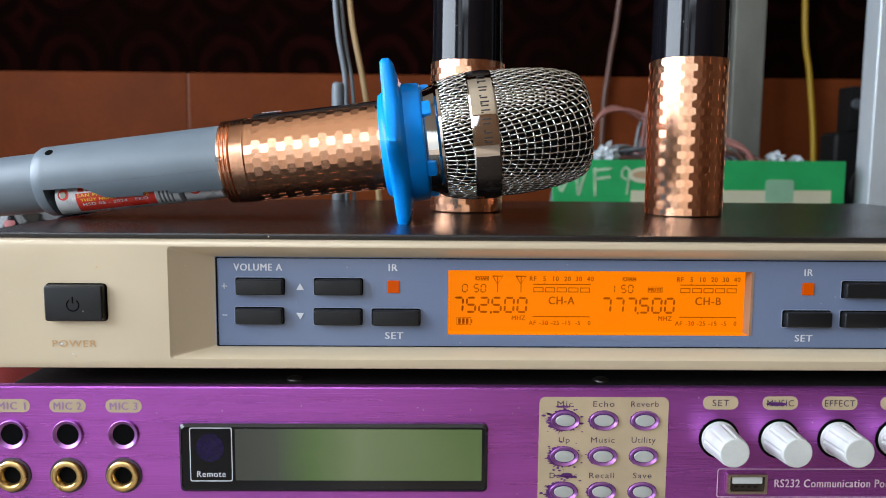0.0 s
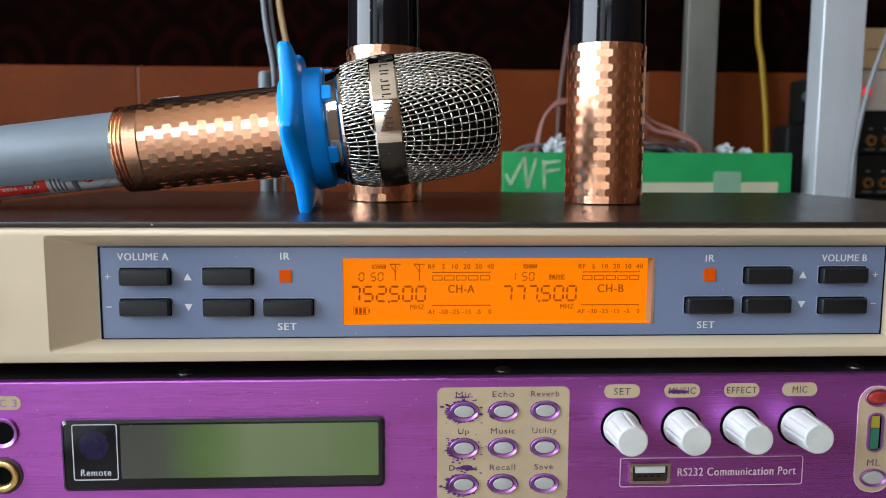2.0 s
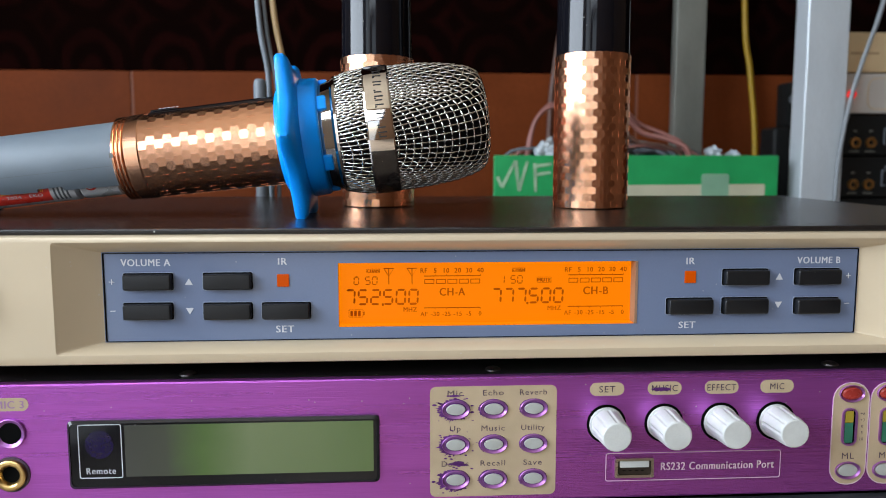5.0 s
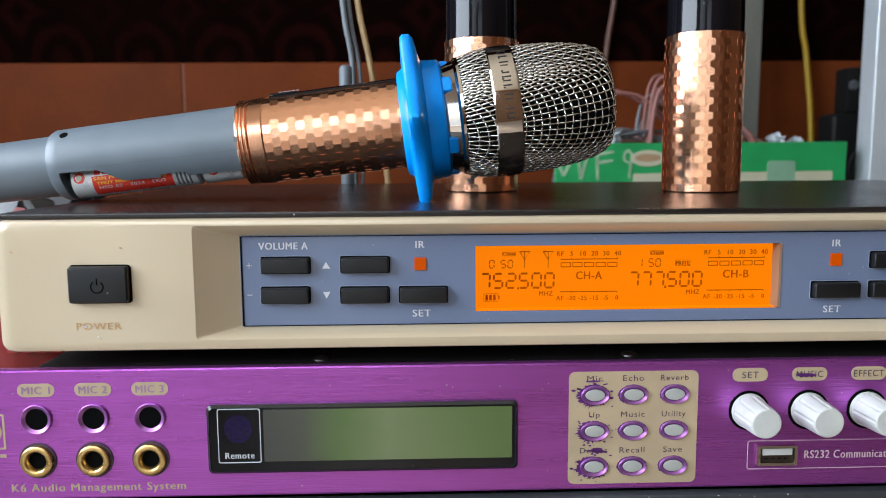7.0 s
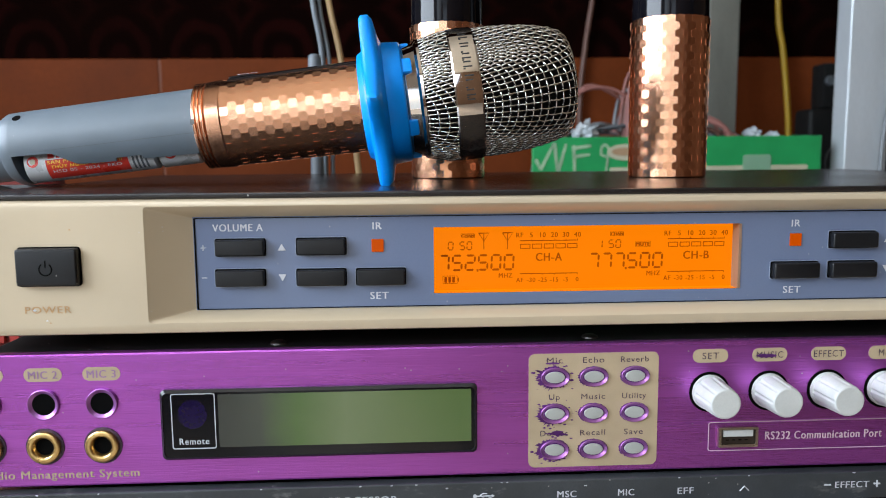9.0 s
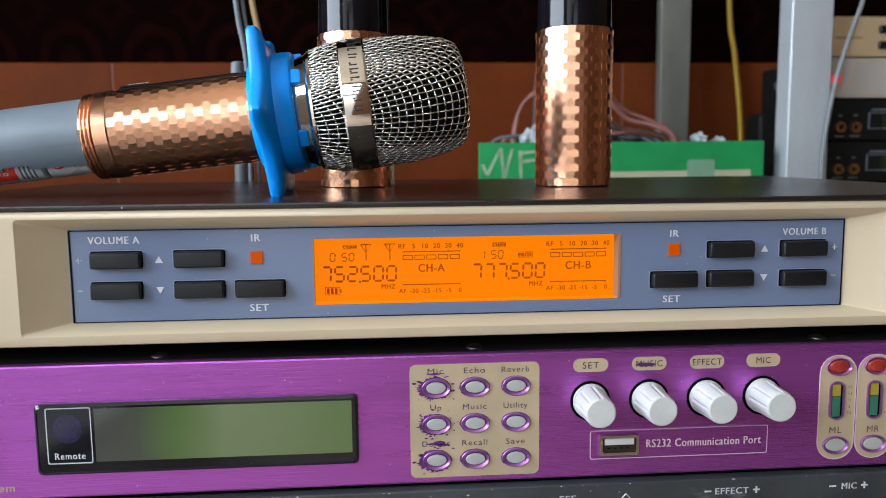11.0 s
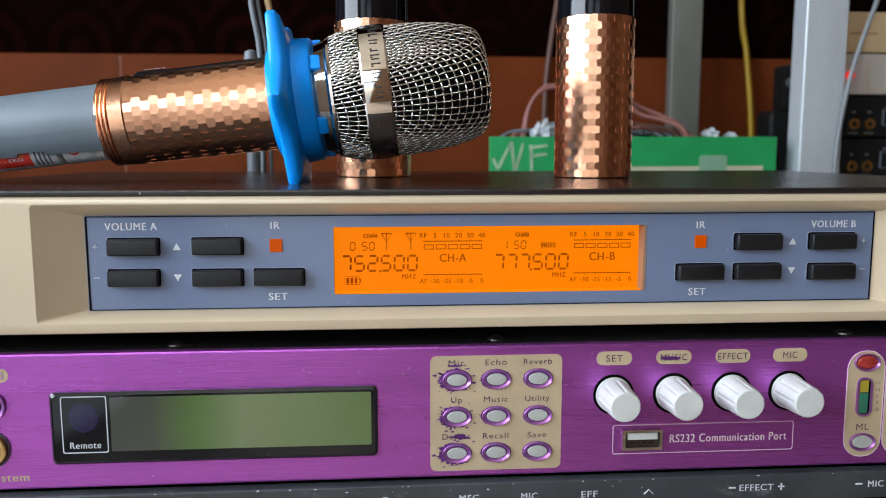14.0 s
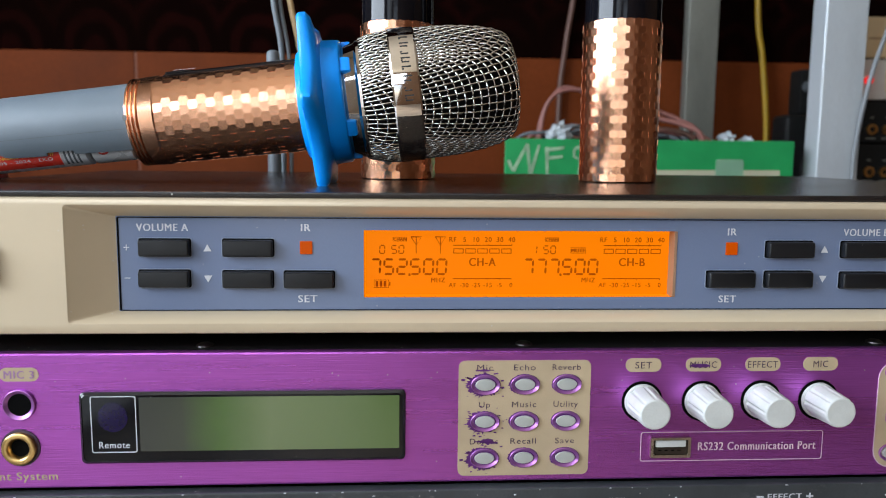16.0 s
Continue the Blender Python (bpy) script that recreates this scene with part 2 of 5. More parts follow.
def cloth_material():
    """Dark maroon wall covering with a faint lattice of double rings."""
    m = Nodes("maroon_wall_cloth")
    c = m.coords((1.0, 0.0, 0.86))
    vo = m.add("ShaderNodeTexVoronoi", Scale=8.6)
    vo.inputs["Randomness"].default_value = 0.0
    wave = m.add("ShaderNodeVectorMath")
    wave.operation = "MULTIPLY_ADD"
    n = m.add("ShaderNodeTexNoise", Scale=26.0, Detail=2.0)
    m.link(c, n.inputs["Vector"])
    wave.inputs[1].default_value = (0.016, 0.0, 0.016)
    m.link(n.outputs["Color"], wave.inputs[0]), m.link(c, wave.inputs[2])
    m.link(wave.outputs[0], vo.inputs["Vector"])
    r = m.add("ShaderNodeValToRGB")
    e = r.color_ramp.elements
    dark, red = (0.0030, 0.0011, 0.0010, 1), (0.0115, 0.0022, 0.0020, 1)
    e[0].position, e[0].color = 0.10, red
    e[1].position, e[1].color = 0.16, dark
    for p, col in ((0.24, dark), (0.29, red), (0.36, red), (0.40, dark), (0.50, dark), (0.58, red), (0.66, dark)):
        q = e.new(p)
        q.color = col
    m.link(vo.outputs["Distance"], r.inputs["Fac"])
    col = m.mix(m.ramp(m.noise(c, 5.0), (0, 0, 0), (1, 1, 1), 0.30, 0.70), (0.0038, 0.0014, 0.0010), r.outputs["Color"])
    m.link(col, m.bsdf.inputs["Base Color"])
    m.bsdf.inputs["Roughness"].default_value = 0.9
    m.bsdf.inputs["Specular IOR Level"].default_value = 0.0
    m.bump(m.noise(m.coords(), 600.0), 0.3, 0.001)
    return m.mat


CLOTH = cloth_material()


def display_with_glare():
    """Green liquid crystal glass, greyer at one end, reflected haze put in its colour."""
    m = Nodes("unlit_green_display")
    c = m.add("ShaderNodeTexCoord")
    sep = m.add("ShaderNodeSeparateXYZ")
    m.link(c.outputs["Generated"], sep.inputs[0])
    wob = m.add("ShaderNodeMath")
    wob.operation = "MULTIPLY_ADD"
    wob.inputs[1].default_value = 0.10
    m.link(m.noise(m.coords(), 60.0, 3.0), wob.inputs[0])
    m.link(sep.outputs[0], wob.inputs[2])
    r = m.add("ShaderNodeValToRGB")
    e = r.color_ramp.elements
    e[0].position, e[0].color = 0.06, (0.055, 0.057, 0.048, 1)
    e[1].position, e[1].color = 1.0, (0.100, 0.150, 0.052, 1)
    # the palest stop stands for a bright reflection, kept in the colour
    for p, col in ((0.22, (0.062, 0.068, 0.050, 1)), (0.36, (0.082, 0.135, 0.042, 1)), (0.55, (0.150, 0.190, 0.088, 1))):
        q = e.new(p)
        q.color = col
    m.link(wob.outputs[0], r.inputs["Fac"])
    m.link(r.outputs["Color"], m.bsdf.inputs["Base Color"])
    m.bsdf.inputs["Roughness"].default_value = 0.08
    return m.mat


LCD_GREEN = display_with_glare()

# ---- building helpers ----


def link_mesh(name, bm, material, smooth=None):
    me = bpy.data.meshes.new(name)
    bmesh.ops.recalc_face_normals(bm, faces=bm.faces[:])
    bm.to_mesh(me)
    bm.free()
    me.materials.append(material)
    if smooth is not None:
        me.shade_smooth()
        me.set_sharp_from_angle(angle=radians(smooth))
    return me


def thing(name, loc, label, category, group="", kind=""):
    ob = new(name)
    ob.location = loc
    ob.empty_display_size = 0.02
    return tagged(ob, label, category, group, kind)


def hang(ob, parent):
    ob.parent = parent
    if parent.type == "EMPTY":
        ob.matrix_parent_inverse = Matrix.Translation(parent.location).inverted()
    return ob


def part(name, bm, material, parent, label="", smooth=None):
    ob = new(name, link_mesh(name, bm, material, smooth))
    hang(ob, parent)
    return tagged(ob, label)


def solid(name, bm, material, label, category, group="", kind="", smooth=None):
    return tagged(new(name, link_mesh(name, bm, material, smooth)), label, category, group, kind)


def box(x0, x1, y0, y1, z0, z1, bevel=0.0, seg=2, bm=None):
    out = bm or bmesh.new()
    b = bmesh.new()
    bmesh.ops.create_cube(b, size=1.0)
    for v in b.verts:
        v.co = Vector(((x0 + x1) / 2 + v.co.x * (x1 - x0), (y0 + y1) / 2 + v.co.y * (y1 - y0), (z0 + z1) / 2 + v.co.z * (z1 - z0)))
    if bevel:
        bmesh.ops.bevel(b, geom=b.edges[:], offset=bevel, segments=seg, profile=0.6, affect="EDGES")
    return join(out, b) if bm else b


def join(bm, b):
    me = bpy.data.meshes.new("tmp")
    b.to_mesh(me)
    b.free()
    bm.from_mesh(me)
    bpy.data.meshes.remove(me)
    return bm


def rrect(x0, x1, z0, z1, r, n=5):
    pts = []
    for cx, cz, a0 in ((x1 - r, z1 - r, 0), (x0 + r, z1 - r, 90), (x0 + r, z0 + r, 180), (x1 - r, z0 + r, 270)):
        for i in range(n + 1):
            a = radians(a0 + 90 * i / n)
            pts.append((cx + r * math.cos(a), cz + r * math.sin(a)))
    return pts


def oval(cx, cz, rx, rz, n=28):
    return [(cx + rx * math.cos(2 * math.pi * i / n), cz + rz * math.sin(2 * math.pi * i / n)) for i in range(n)]


def plate(outline, y0, y1, bm=None):
    """A slab with this outline in x and z, from y0 (front) to y1."""
    bm = bm or bmesh.new()
    a = [bm.verts.new((x, y0, z)) for x, z in outline]
    b = [bm.verts.new((x, y1, z)) for x, z in outline]
    bm.faces.new(a), bm.faces.new(b[::-1])
    for i in range(len(a)):
        j = (i + 1) % len(a)
        bm.faces.new((a[i], b[i], b[j], a[j]))
    return bm


def ring_plate(outer, inner, y0, y1, bm=None):
    """A slab between two outlines with the same number of points."""
    bm = bm or bmesh.new()
    rows = [[bm.verts.new((x, y, z)) for x, z in o] for o, y in ((outer, y0), (inner, y0), (inner, y1), (outer, y1))]
    n = len(outer)
    for i in range(n):
        j = (i + 1) % n
        for k in range(4):
            a, b = rows[k], rows[(k + 1) % 4]
            bm.faces.new((a[i], a[j], b[j], b[i]))
    return bm


def loft(loops, bm=None, caps=True):
    bm = bm or bmesh.new()
    rows = [[bm.verts.new(p) for p in loop] for loop in loops]
    n = len(rows[0])
    for a, b in zip(rows, rows[1:]):
        for i in range(n):
            j = (i + 1) % n
            bm.faces.new((a[i], a[j], b[j], b[i]))
    if caps:
        bm.faces.new(rows[0][::-1]), bm.faces.new(rows[-1])
    return bm


def lathe(profile, m, n=48, caps=True, bm=None):
    """Turned shape: profile of (along, radius) round the x axis of the pose m."""
    return loft([[m @ Vector((s, r * math.cos(2 * math.pi * i / n), r * math.sin(2 * math.pi * i / n))) for i in range(n)] for s, r in profile], bm, caps)


def tube(points, r, n=8, bm=None, closed=False):
    """A round bar along points."""
    bm = bm or bmesh.new()
    pts = [Vector(p) for p in points]
    loops, up = [], Vector((0.31, 0.2, 0.93)).normalized()
    for i, p in enumerate(pts):
        t = (pts[min(i + 1, len(pts) - 1)] - pts[max(i - 1, 0)]).normalized()
        u = (up - t * up.dot(t)).normalized()
        w = t.cross(u)
        up = u
        loops.append([p + r * (math.cos(2 * math.pi * k / n) * u + math.sin(2 * math.pi * k / n) * w) for k in range(n)])
    return loft(loops, bm)


def spline(points, steps=8):
    """Points of a smooth curve through the given ones."""
    p = [Vector(q) for q in points]
    p = [2 * p[0] - p[1]] + p + [2 * p[-1] - p[-2]]
    out = []
    for i in range(1, len(p) - 2):
        for k in range(steps):
            t = k / steps
            a, b, c, d = p[i - 1], p[i], p[i + 1], p[i + 2]
            out.append(0.5 * (2 * b + (c - a) * t + (2 * a - 5 * b + 4 * c - d) * t * t + (3 * b - a - 3 * c + d) * t ** 3))
    return out + [p[-2]]


def letters(name, text, x, z, y, size, material, parent, align="CENTER", wide=None, m=None, bold=0.0):
    """Words in the built-in font as a thin mesh that faces the front; x, z is the middle of the capitals' height; wide fits their length."""
    cu = bpy.data.curves.new("tmp", "FONT")
    cu.body, cu.size, cu.align_x, cu.resolution_u = text, 1.0, "CENTER", 3
    cu.space_character = 1.13
    tmp = bpy.data.objects.new("tmp", cu)
    scene.collection.objects.link(tmp)
    me = bpy.data.meshes.new_from_object(tmp.evaluated_get(bpy.context.evaluated_depsgraph_get()))
    bpy.data.objects.remove(tmp)
    bpy.data.curves.remove(cu)
    me.name = name
    xs = [v.co.x for v in me.vertices]
    x0, x1 = min(xs), max(xs)
    k = size / 0.69
    kx = wide / (x1 - x0) if wide else k
    for v in me.vertices:
        px = (v.co.x - (x0 + x1) / 2) * kx
        p = Vector((x + px, y, z + (v.co.y - 0.345) * k))
        v.co = m @ p if m else p
    if bold:
        bm = bmesh.new()
        bm.from_mesh(me)
        for k in (1, 2):
            for f in bmesh.ops.duplicate(bm, geom=bm.faces[:len(me.polygons)])["geom"]:
                if isinstance(f, bmesh.types.BMVert):
                    f.co += Vector(((2 * k - 3) * 6.0 * bold * size, -0.00001 * k, 0))
        bm.to_mesh(me)
        bm.free()
    me.materials.append(material)
    ob = new(name, me)
    return hang(ob, parent)

# ---- the room ----
# the desk's top is at 0.755 m, the back wall's face at y = 0.88


def room():
    solid("floor", box(-1.3, 3.6, -2.7, 1.1, -0.1, 0.0), FLOOR_TILE, "brown glazed tile floor of the room", "floor", kind="structure")
    solid("ceiling", box(-1.3, 3.6, -2.7, 1.1, 2.7, 2.8), CEILING, "plain plaster ceiling of the room", "ceiling", kind="structure")
    solid("wall_north", box(-1.3, 3.6, 0.88, 1.1, 0.0, 2.7), PLASTER, "back wall behind the desk", "wall", kind="structure")
    solid("wall_east", box(3.4, 3.6, -2.7, 0.878, 0.0, 2.7), WARM_WALL, "plain ochre painted side wall", "wall", kind="structure")
    # west wall: a window from 1.03 m up, and a door
    bm = box(-1.3, -1.1, -1.46, 0.878, 0.0, 1.02)
    box(-1.3, -1.1, -1.46, 0.878, 1.94, 2.698, bm=bm)
    box(-1.3, -1.1, -1.46, -1.02, 1.022, 1.938, bm=bm)
    box(-1.3, -1.1, 0.18, 0.878, 1.022, 1.938, bm=bm)
    box(-1.3, -1.1, -2.7, -2.44, 0.0, 2.698, bm=bm)
    box(-1.3, -1.1, -2.438, -1.462, 2.60, 2.698, bm=bm)
    solid("wall_west", bm, PLASTER, "plaster side wall with a wide window and an open doorway", "wall", kind="structure")
    bm = box(-1.098, -0.75, -2.7, -2.58, 0.0, 1.64)
    box(-0.15, 3.398, -2.7, -2.58, 0.0, 1.64, bm=bm)
    box(-0.748, -0.152, -2.7, -2.58, 1.60, 1.64, bm=bm)
    box(-0.10, 3.398, -2.7, -2.58, 1.642, 2.6, bm=bm)
    box(-1.098, 3.398, -2.7, -2.58, 2.602, 2.7, bm=bm)
    solid("wall_south", bm, WARM_WALL, "ochre painted wall with a low doorway and a high window", "wall", kind="structure")
    # cloth above the tiles
    solid("wall_covering", box(-1.095, 3.39, 0.8665, 0.879, 1.0688, 2.69), CLOTH, "dark maroon patterned cloth on the back wall", "wall covering", kind="structure")


room()


def wall_tiles():
    """Terracotta wainscot: one row of wall tiles above another, with pale joints."""
    grout = solid("wainscot", box(-1.095, 3.39, 0.8672, 0.879, 0.0, 1.0672), GROUT, "terracotta tiled wainscot with pale joints", "wainscot", kind="structure")
    w, h, g = 0.372, 0.25, 0.0035
    me = None
    for row in range(5):
        for col in range(-4, 11):
            x0 = -0.418 + col * w
            if x0 < -1.09 or x0 + w > 3.39:
                continue
            z1 = 1.068 - row * h
            if z1 - h < -0.2:
                continue
            if me is None:
                me = link_mesh("tile", box(g / 2, w - g / 2, -0.008, 0.0, g - h, 0.0, 0.0010, 1), TILE)
            ob = new("tile", me)
            ob.parent = grout
            ob.location = (x0, 0.8738, max(z1, h + 0.001))
    return grout


def desk():
    d = thing("desk", (0.2, 0.35, 0.0), "dark wooden desk that carries the stacked equipment", "desk")
    part("desktop", box(-0.9, 1.4, -0.06, 0.868, 0.725, 0.755, 0.004), DESK_WOOD, d)
    for x in (-0.85, 1.35):
        for y in (-0.02, 0.82):
            part("leg", box(x - 0.03, x + 0.03, y - 0.03, y + 0.03, 0.0, 0.7248, 0.004), DESK_WOOD, d)


desk()

# ---- effect processor at the bottom of the stack ----


def processor():
    d = thing("effect_processor", (0.026, 0.1, 0.755), "charcoal rack effect processor with white lettering under the purple unit", "audio processor")
    part("housing", box(-0.205, 0.257, 0.0045, 0.26, 0.765, 0.8055, 0.001), LID_BLACK, d)
    part("faceplate", box(-0.2165, 0.2675, -0.001, 0.004, 0.7635, 0.8078, 0.0006), PROC_BLACK, d)
    part("groove", box(-0.2, 0.25, -0.0013, 0.0, 0.7976, 0.7980), DARK_HOLE, d)
    for x in (-0.17, 0.22):
        for y in (0.03, 0.23):
            part("foot", lathe([(0, 0.008), (0.0098, 0.009)], pose(x, y, 0.7552, 0, -90, 0), 20), RUBBER, d, smooth=40)
    f = -0.00115
    for i in range(26):
        q = random.Random(1200 + i)
        x, w = q.uniform(-0.20, 0.25), q.uniform(0.0002, 0.0007)
        z = 0.8074 - (0.0 if i % 3 else q.uniform(0.0005, 0.004))
        part("paint_chip", plate([(x + w * math.cos(a) * q.uniform(0.6, 1.3), z + 0.4 * w * math.sin(a) * q.uniform(0.5, 1.3)) for a in (0, 1, 2, 3, 4, 5)], f, 0.0), PRINT_WHITE, d)
    letters("lettering", "28-/56-BIT DIGITAL EFFECT PROCESSOR", -0.1055, 0.8026, f, 0.0024, PRINT_WHITE, d, wide=0.0777, bold=0.006)
    for word, x, w in (("MSC", -0.0081, 0.0066), ("MIC", 0.0127, 0.0056), ("EFF", 0.0337, 0.0056)):
        letters("lettering", word, x, 0.8027, f, 0.0023, PRINT_WHITE, d, wide=w, bold=0.006)
    letters("lettering", "EFFECT", 0.0933, 0.8032, f, 0.0023, PRINT_WHITE, d, wide=0.0122, bold=0.006)
    letters("lettering", "MIC", 0.137, 0.8032, f, 0.0023, PRINT_WHITE, d, wide=0.0056, bold=0.006)
    for x in (0.0845, 0.1308):
        part("minus_mark", box(x - 0.0012, x + 0.0012, f - 0.0001, f + 0.0003, 0.8030, 0.8035), PRINT_WHITE, d)
    for x in (0.1023, 0.1428):
        bm = box(x - 0.0012, x + 0.0012, f - 0.0001, f + 0.0003, 0.8030, 0.8035)
        box(x - 0.00025, x + 0.00025, f - 0.00012, f + 0.0003, 0.8020, 0.8044, bm=bm)
        part("plus_mark", bm, PRINT_WHITE, d)
    bm = tube([(0.0530, f, 0.8020), (0.0546, f, 0.8037), (0.0562, f, 0.8020)], 0.00022, 6)
    part("arrow_mark", bm, PRINT_WHITE, d)
    # the trident mark of the socket
    bm = tube([(-0.0400, f, 0.8028), (-0.0342, f, 0.8028)], 0.00022, 6)
    tube([(-0.0385, f, 0.8028), (-0.0374, f, 0.8037), (-0.0358, f, 0.8037)], 0.0002, 6, bm)
    tube([(-0.0378, f, 0.8028), (-0.0367, f, 0.8019), (-0.0352, f, 0.8019)], 0.0002, 6, bm)
    plate(oval(-0.0400, 0.8028, 0.0007, 0.0007, 12), f - 0.0001, f + 0.0002, bm)
    plate([(-0.0342, 0.8034), (-0.0342, 0.8022), (-0.0332, 0.8028)], f - 0.0001, f + 0.0002, bm)
    plate(rrect(-0.0353, -0.0343, 0.8014, 0.8024, 0.0001, 1), f - 0.0001, f + 0.0002, bm)
    part("socket_mark", bm, PRINT_WHITE, d)
    for x in (-0.0076, 0.0129, 0.0335, 0.0540, 0.0750, 0.0955):
        part("push_button", box(x - 0.0068, x + 0.0068, -0.0075, -0.0012, 0.7895, 0.7975, 0.0008), STUB, d)
    for x in (0.1400,):
        part("dial", lathe([(0, 0.0105), (0.001, 0.011), (0.009, 0.010), (0.010, 0.0095)], pose(x, -0.0012, 0.7855, 0, 0, -90), 36), BUTTON_BLACK, d, smooth=40)
    part("socket_slot", ring_plate(rrect(-0.1, -0.045, 0.786, 0.797, 0.001), rrect(-0.099, -0.046, 0.787, 0.796, 0.001), -0.0016, -0.0005), PRINT_WHITE, d)
    return d


processor()

# ---- purple audio unit ----


def chip(cx, cz, rx, rz, seed, spread):
    """A ragged worn patch round a key."""
    rnd = random.Random(seed)
    pts, n = [], 120
    for i in range(n):
        a = 2 * math.pi * i / n
        side = 0.5 + 0.5 * math.cos(a - radians(200))
        k = 1.0 + spread * side * (0.45 * rnd.random() ** 0.7 + 0.55 * rnd.random() ** 5) + 0.04 * rnd.random()
        pts.append((cx + rx * k * math.cos(a), cz + rz * k * math.sin(a)))
    return pts


def sunk_rim(x, z, rx, rz, ix, iz, y):
    """A raised oval rim whose face slopes inwards to the key."""
    loops = []
    for a, b, d in ((rx, rz, 0.001), (rx, rz, -0.0008), (rx - 0.00012, rz - 0.00012, -0.0009), (ix, iz, -0.0001)):
        loops.append([(p, y + d, q) for p, q in oval(x, z, a, b, 40)])
    return loft(loops)


def audio_unit():
    P = 0.0015
    d = thing("audio_controller", (0.026, 0.1, 0.808), "purple brushed metal rack audio controller with white knobs", "audio controller")
    part("housing", box(-0.205, 0.257, P + 0.0045, 0.25, 0.8125, 0.8548, 0.001), LID_MATT, d)
    part("faceplate", box(-0.2200, 0.2630, P, P + 0.004, 0.8094, 0.8552, 0.0007), PURPLE, d)
    for x in (-0.17, 0.22):
        for y in (0.03, 0.22):
            part("foot", lathe([(0, 0.008), (0.0068, 0.009)], pose(x, y, 0.8056, 0, -90, 0), 20), RUBBER, d, smooth=40)
    for x, y in ((-0.1075, 0.012), (0.0024, 0.012), (0.130, 0.012)):
        part("screw", lathe([(0, 0.0030), (0.0007, 0.0029), (0.0013, 0.0018), (0.0014, 0.0001)], pose(x, y, 0.8546, 0, -90, 0), 16), SCREW, d, smooth=50)
    f = P - 0.00012
    # jacks
    for x, text in ((-0.2027, "MIC 1"), (-0.1836, "MIC 2"), (-0.1645, "MIC 3")):
        badge = part("badge", plate(rrect(x - 0.0062, x + 0.0062, 0.8459, 0.8505, 0.0022), f, P + 0.001), PRINT_BEIGE, d, "beige pill-shaped badge")
        letters("lettering", text, x, 0.8482, f - 0.0001, 0.0026, PRINT_PURPLE, badge, wide=0.0094, bold=0.006)
        hole = part("small_jack", lathe([(0.0004, 0.0036), (-0.0004, 0.0049), (-0.0003, 0.0051), (0.0011, 0.0051)], pose(x - 0.0003, P - 0.0006, 0.8381, 0, 0, 90), 32, caps=False), PURPLE_CUT, d, smooth=40)
        part("socket_hole", plate(oval(x - 0.0003, 0.8381, 0.0040, 0.0040), P - 0.0003, P + 0.001), DARK_HOLE, hole)
        big = part("gold_jack", lathe([(0.0013, 0.0029), (0.0001, 0.0033), (-0.0004, 0.0037), (-0.0005, 0.0040), (-0.0005, 0.0050), (-0.0002, 0.0054), (0.0014, 0.0054)], pose(x - 0.0008, P - 0.0014, 0.8235, 0, 0, 90), 36, caps=False), GOLD, d, "gold-plated jack socket", smooth=50)
        part("socket_hole", plate(oval(x - 0.0008, 0.8235, 0.0031, 0.0031), P - 0.0002, P + 0.0010), DARK_HOLE, big)
        part("socket_rim", ring_plate(oval(x - 0.0008, 0.8235, 0.0063, 0.0063), oval(x - 0.0008, 0.8235, 0.0054, 0.0054), P - 0.0004, P + 0.001), PRINT_DARK, big)
    letters("lettering", "K6 Audio Management System", -0.1835, 0.8137, f, 0.0027, PRINT_BEIGE, d, wide=0.0591, bold=0.006)
    mark = part("maker_mark", ring_plate(rrect(-0.2196, -0.2140, 0.8276, 0.8400, 0.0004), rrect(-0.2191, -0.2147, 0.8282, 0.8394, 0.0003), f, P + 0.001), PRINT_BEIGE, d)
    part("mark_dot", ring_plate(oval(-0.2172, 0.8338, 0.0021, 0.0032, 20), oval(-0.2172, 0.8338, 0.0012, 0.0022, 20), f - 0.0001, P + 0.001), PRINT_BEIGE, mark)
    part("mark_bar", box(-0.2196, -0.2141, f, P + 0.001, 0.8247, 0.8258), PRINT_BEIGE, mark)
    # display window
    win = part("display_window", plate(rrect(-0.1450, -0.0395, 0.8186, 0.8419, 0.0016), P - 0.0016, P + 0.001), GLOSS_BLACK, d, "glossy black display window")
    part("window_rim", loft([[(a, P + y, b) for a, b in rrect(-0.1455 + k, -0.0390 - k, 0.8181 + k, 0.8424 - k, 0.0018)] for k, y in ((0.0, 0.001), (0.0, -0.0011), (0.0009, -0.0020), (0.0010, -0.0014))], caps=False), WINDOW_EDGE, win, "polished bevel of the window")
    part("remote_frame", ring_plate(rrect(-0.1418, -0.1272, 0.8220, 0.8412, 0.0008), rrect(-0.1415, -0.1275, 0.8223, 0.8409, 0.0006), P - 0.0018, P - 0.0015), PRINT_WHITE, win)
    part("receiver_eye", plate(oval(-0.1348, 0.8340, 0.0048, 0.0050), P - 0.00172, P - 0.0014), REMOTE_GLASS, win, "violet infrared eye")
    letters("lettering", "Remote", -0.1345, 0.8247, P - 0.0018, 0.0022, PRINT_WHITE, win, wide=0.0098, bold=0.003)
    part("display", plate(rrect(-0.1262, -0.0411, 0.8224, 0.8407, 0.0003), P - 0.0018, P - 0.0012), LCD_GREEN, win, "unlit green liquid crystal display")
    # key pad
    pad = part("key_plate", plate(rrect(-0.0212, 0.0239, 0.8115, 0.8519, 0.0022), f, P + 0.001), PRINT_BEIGE, d, "beige key plate with paint worn away")
    words = (("Mic", "Echo", "Reverb"), ("Up", "Music", "Utility"), ("Do/Esc", "Recall", "Save"))
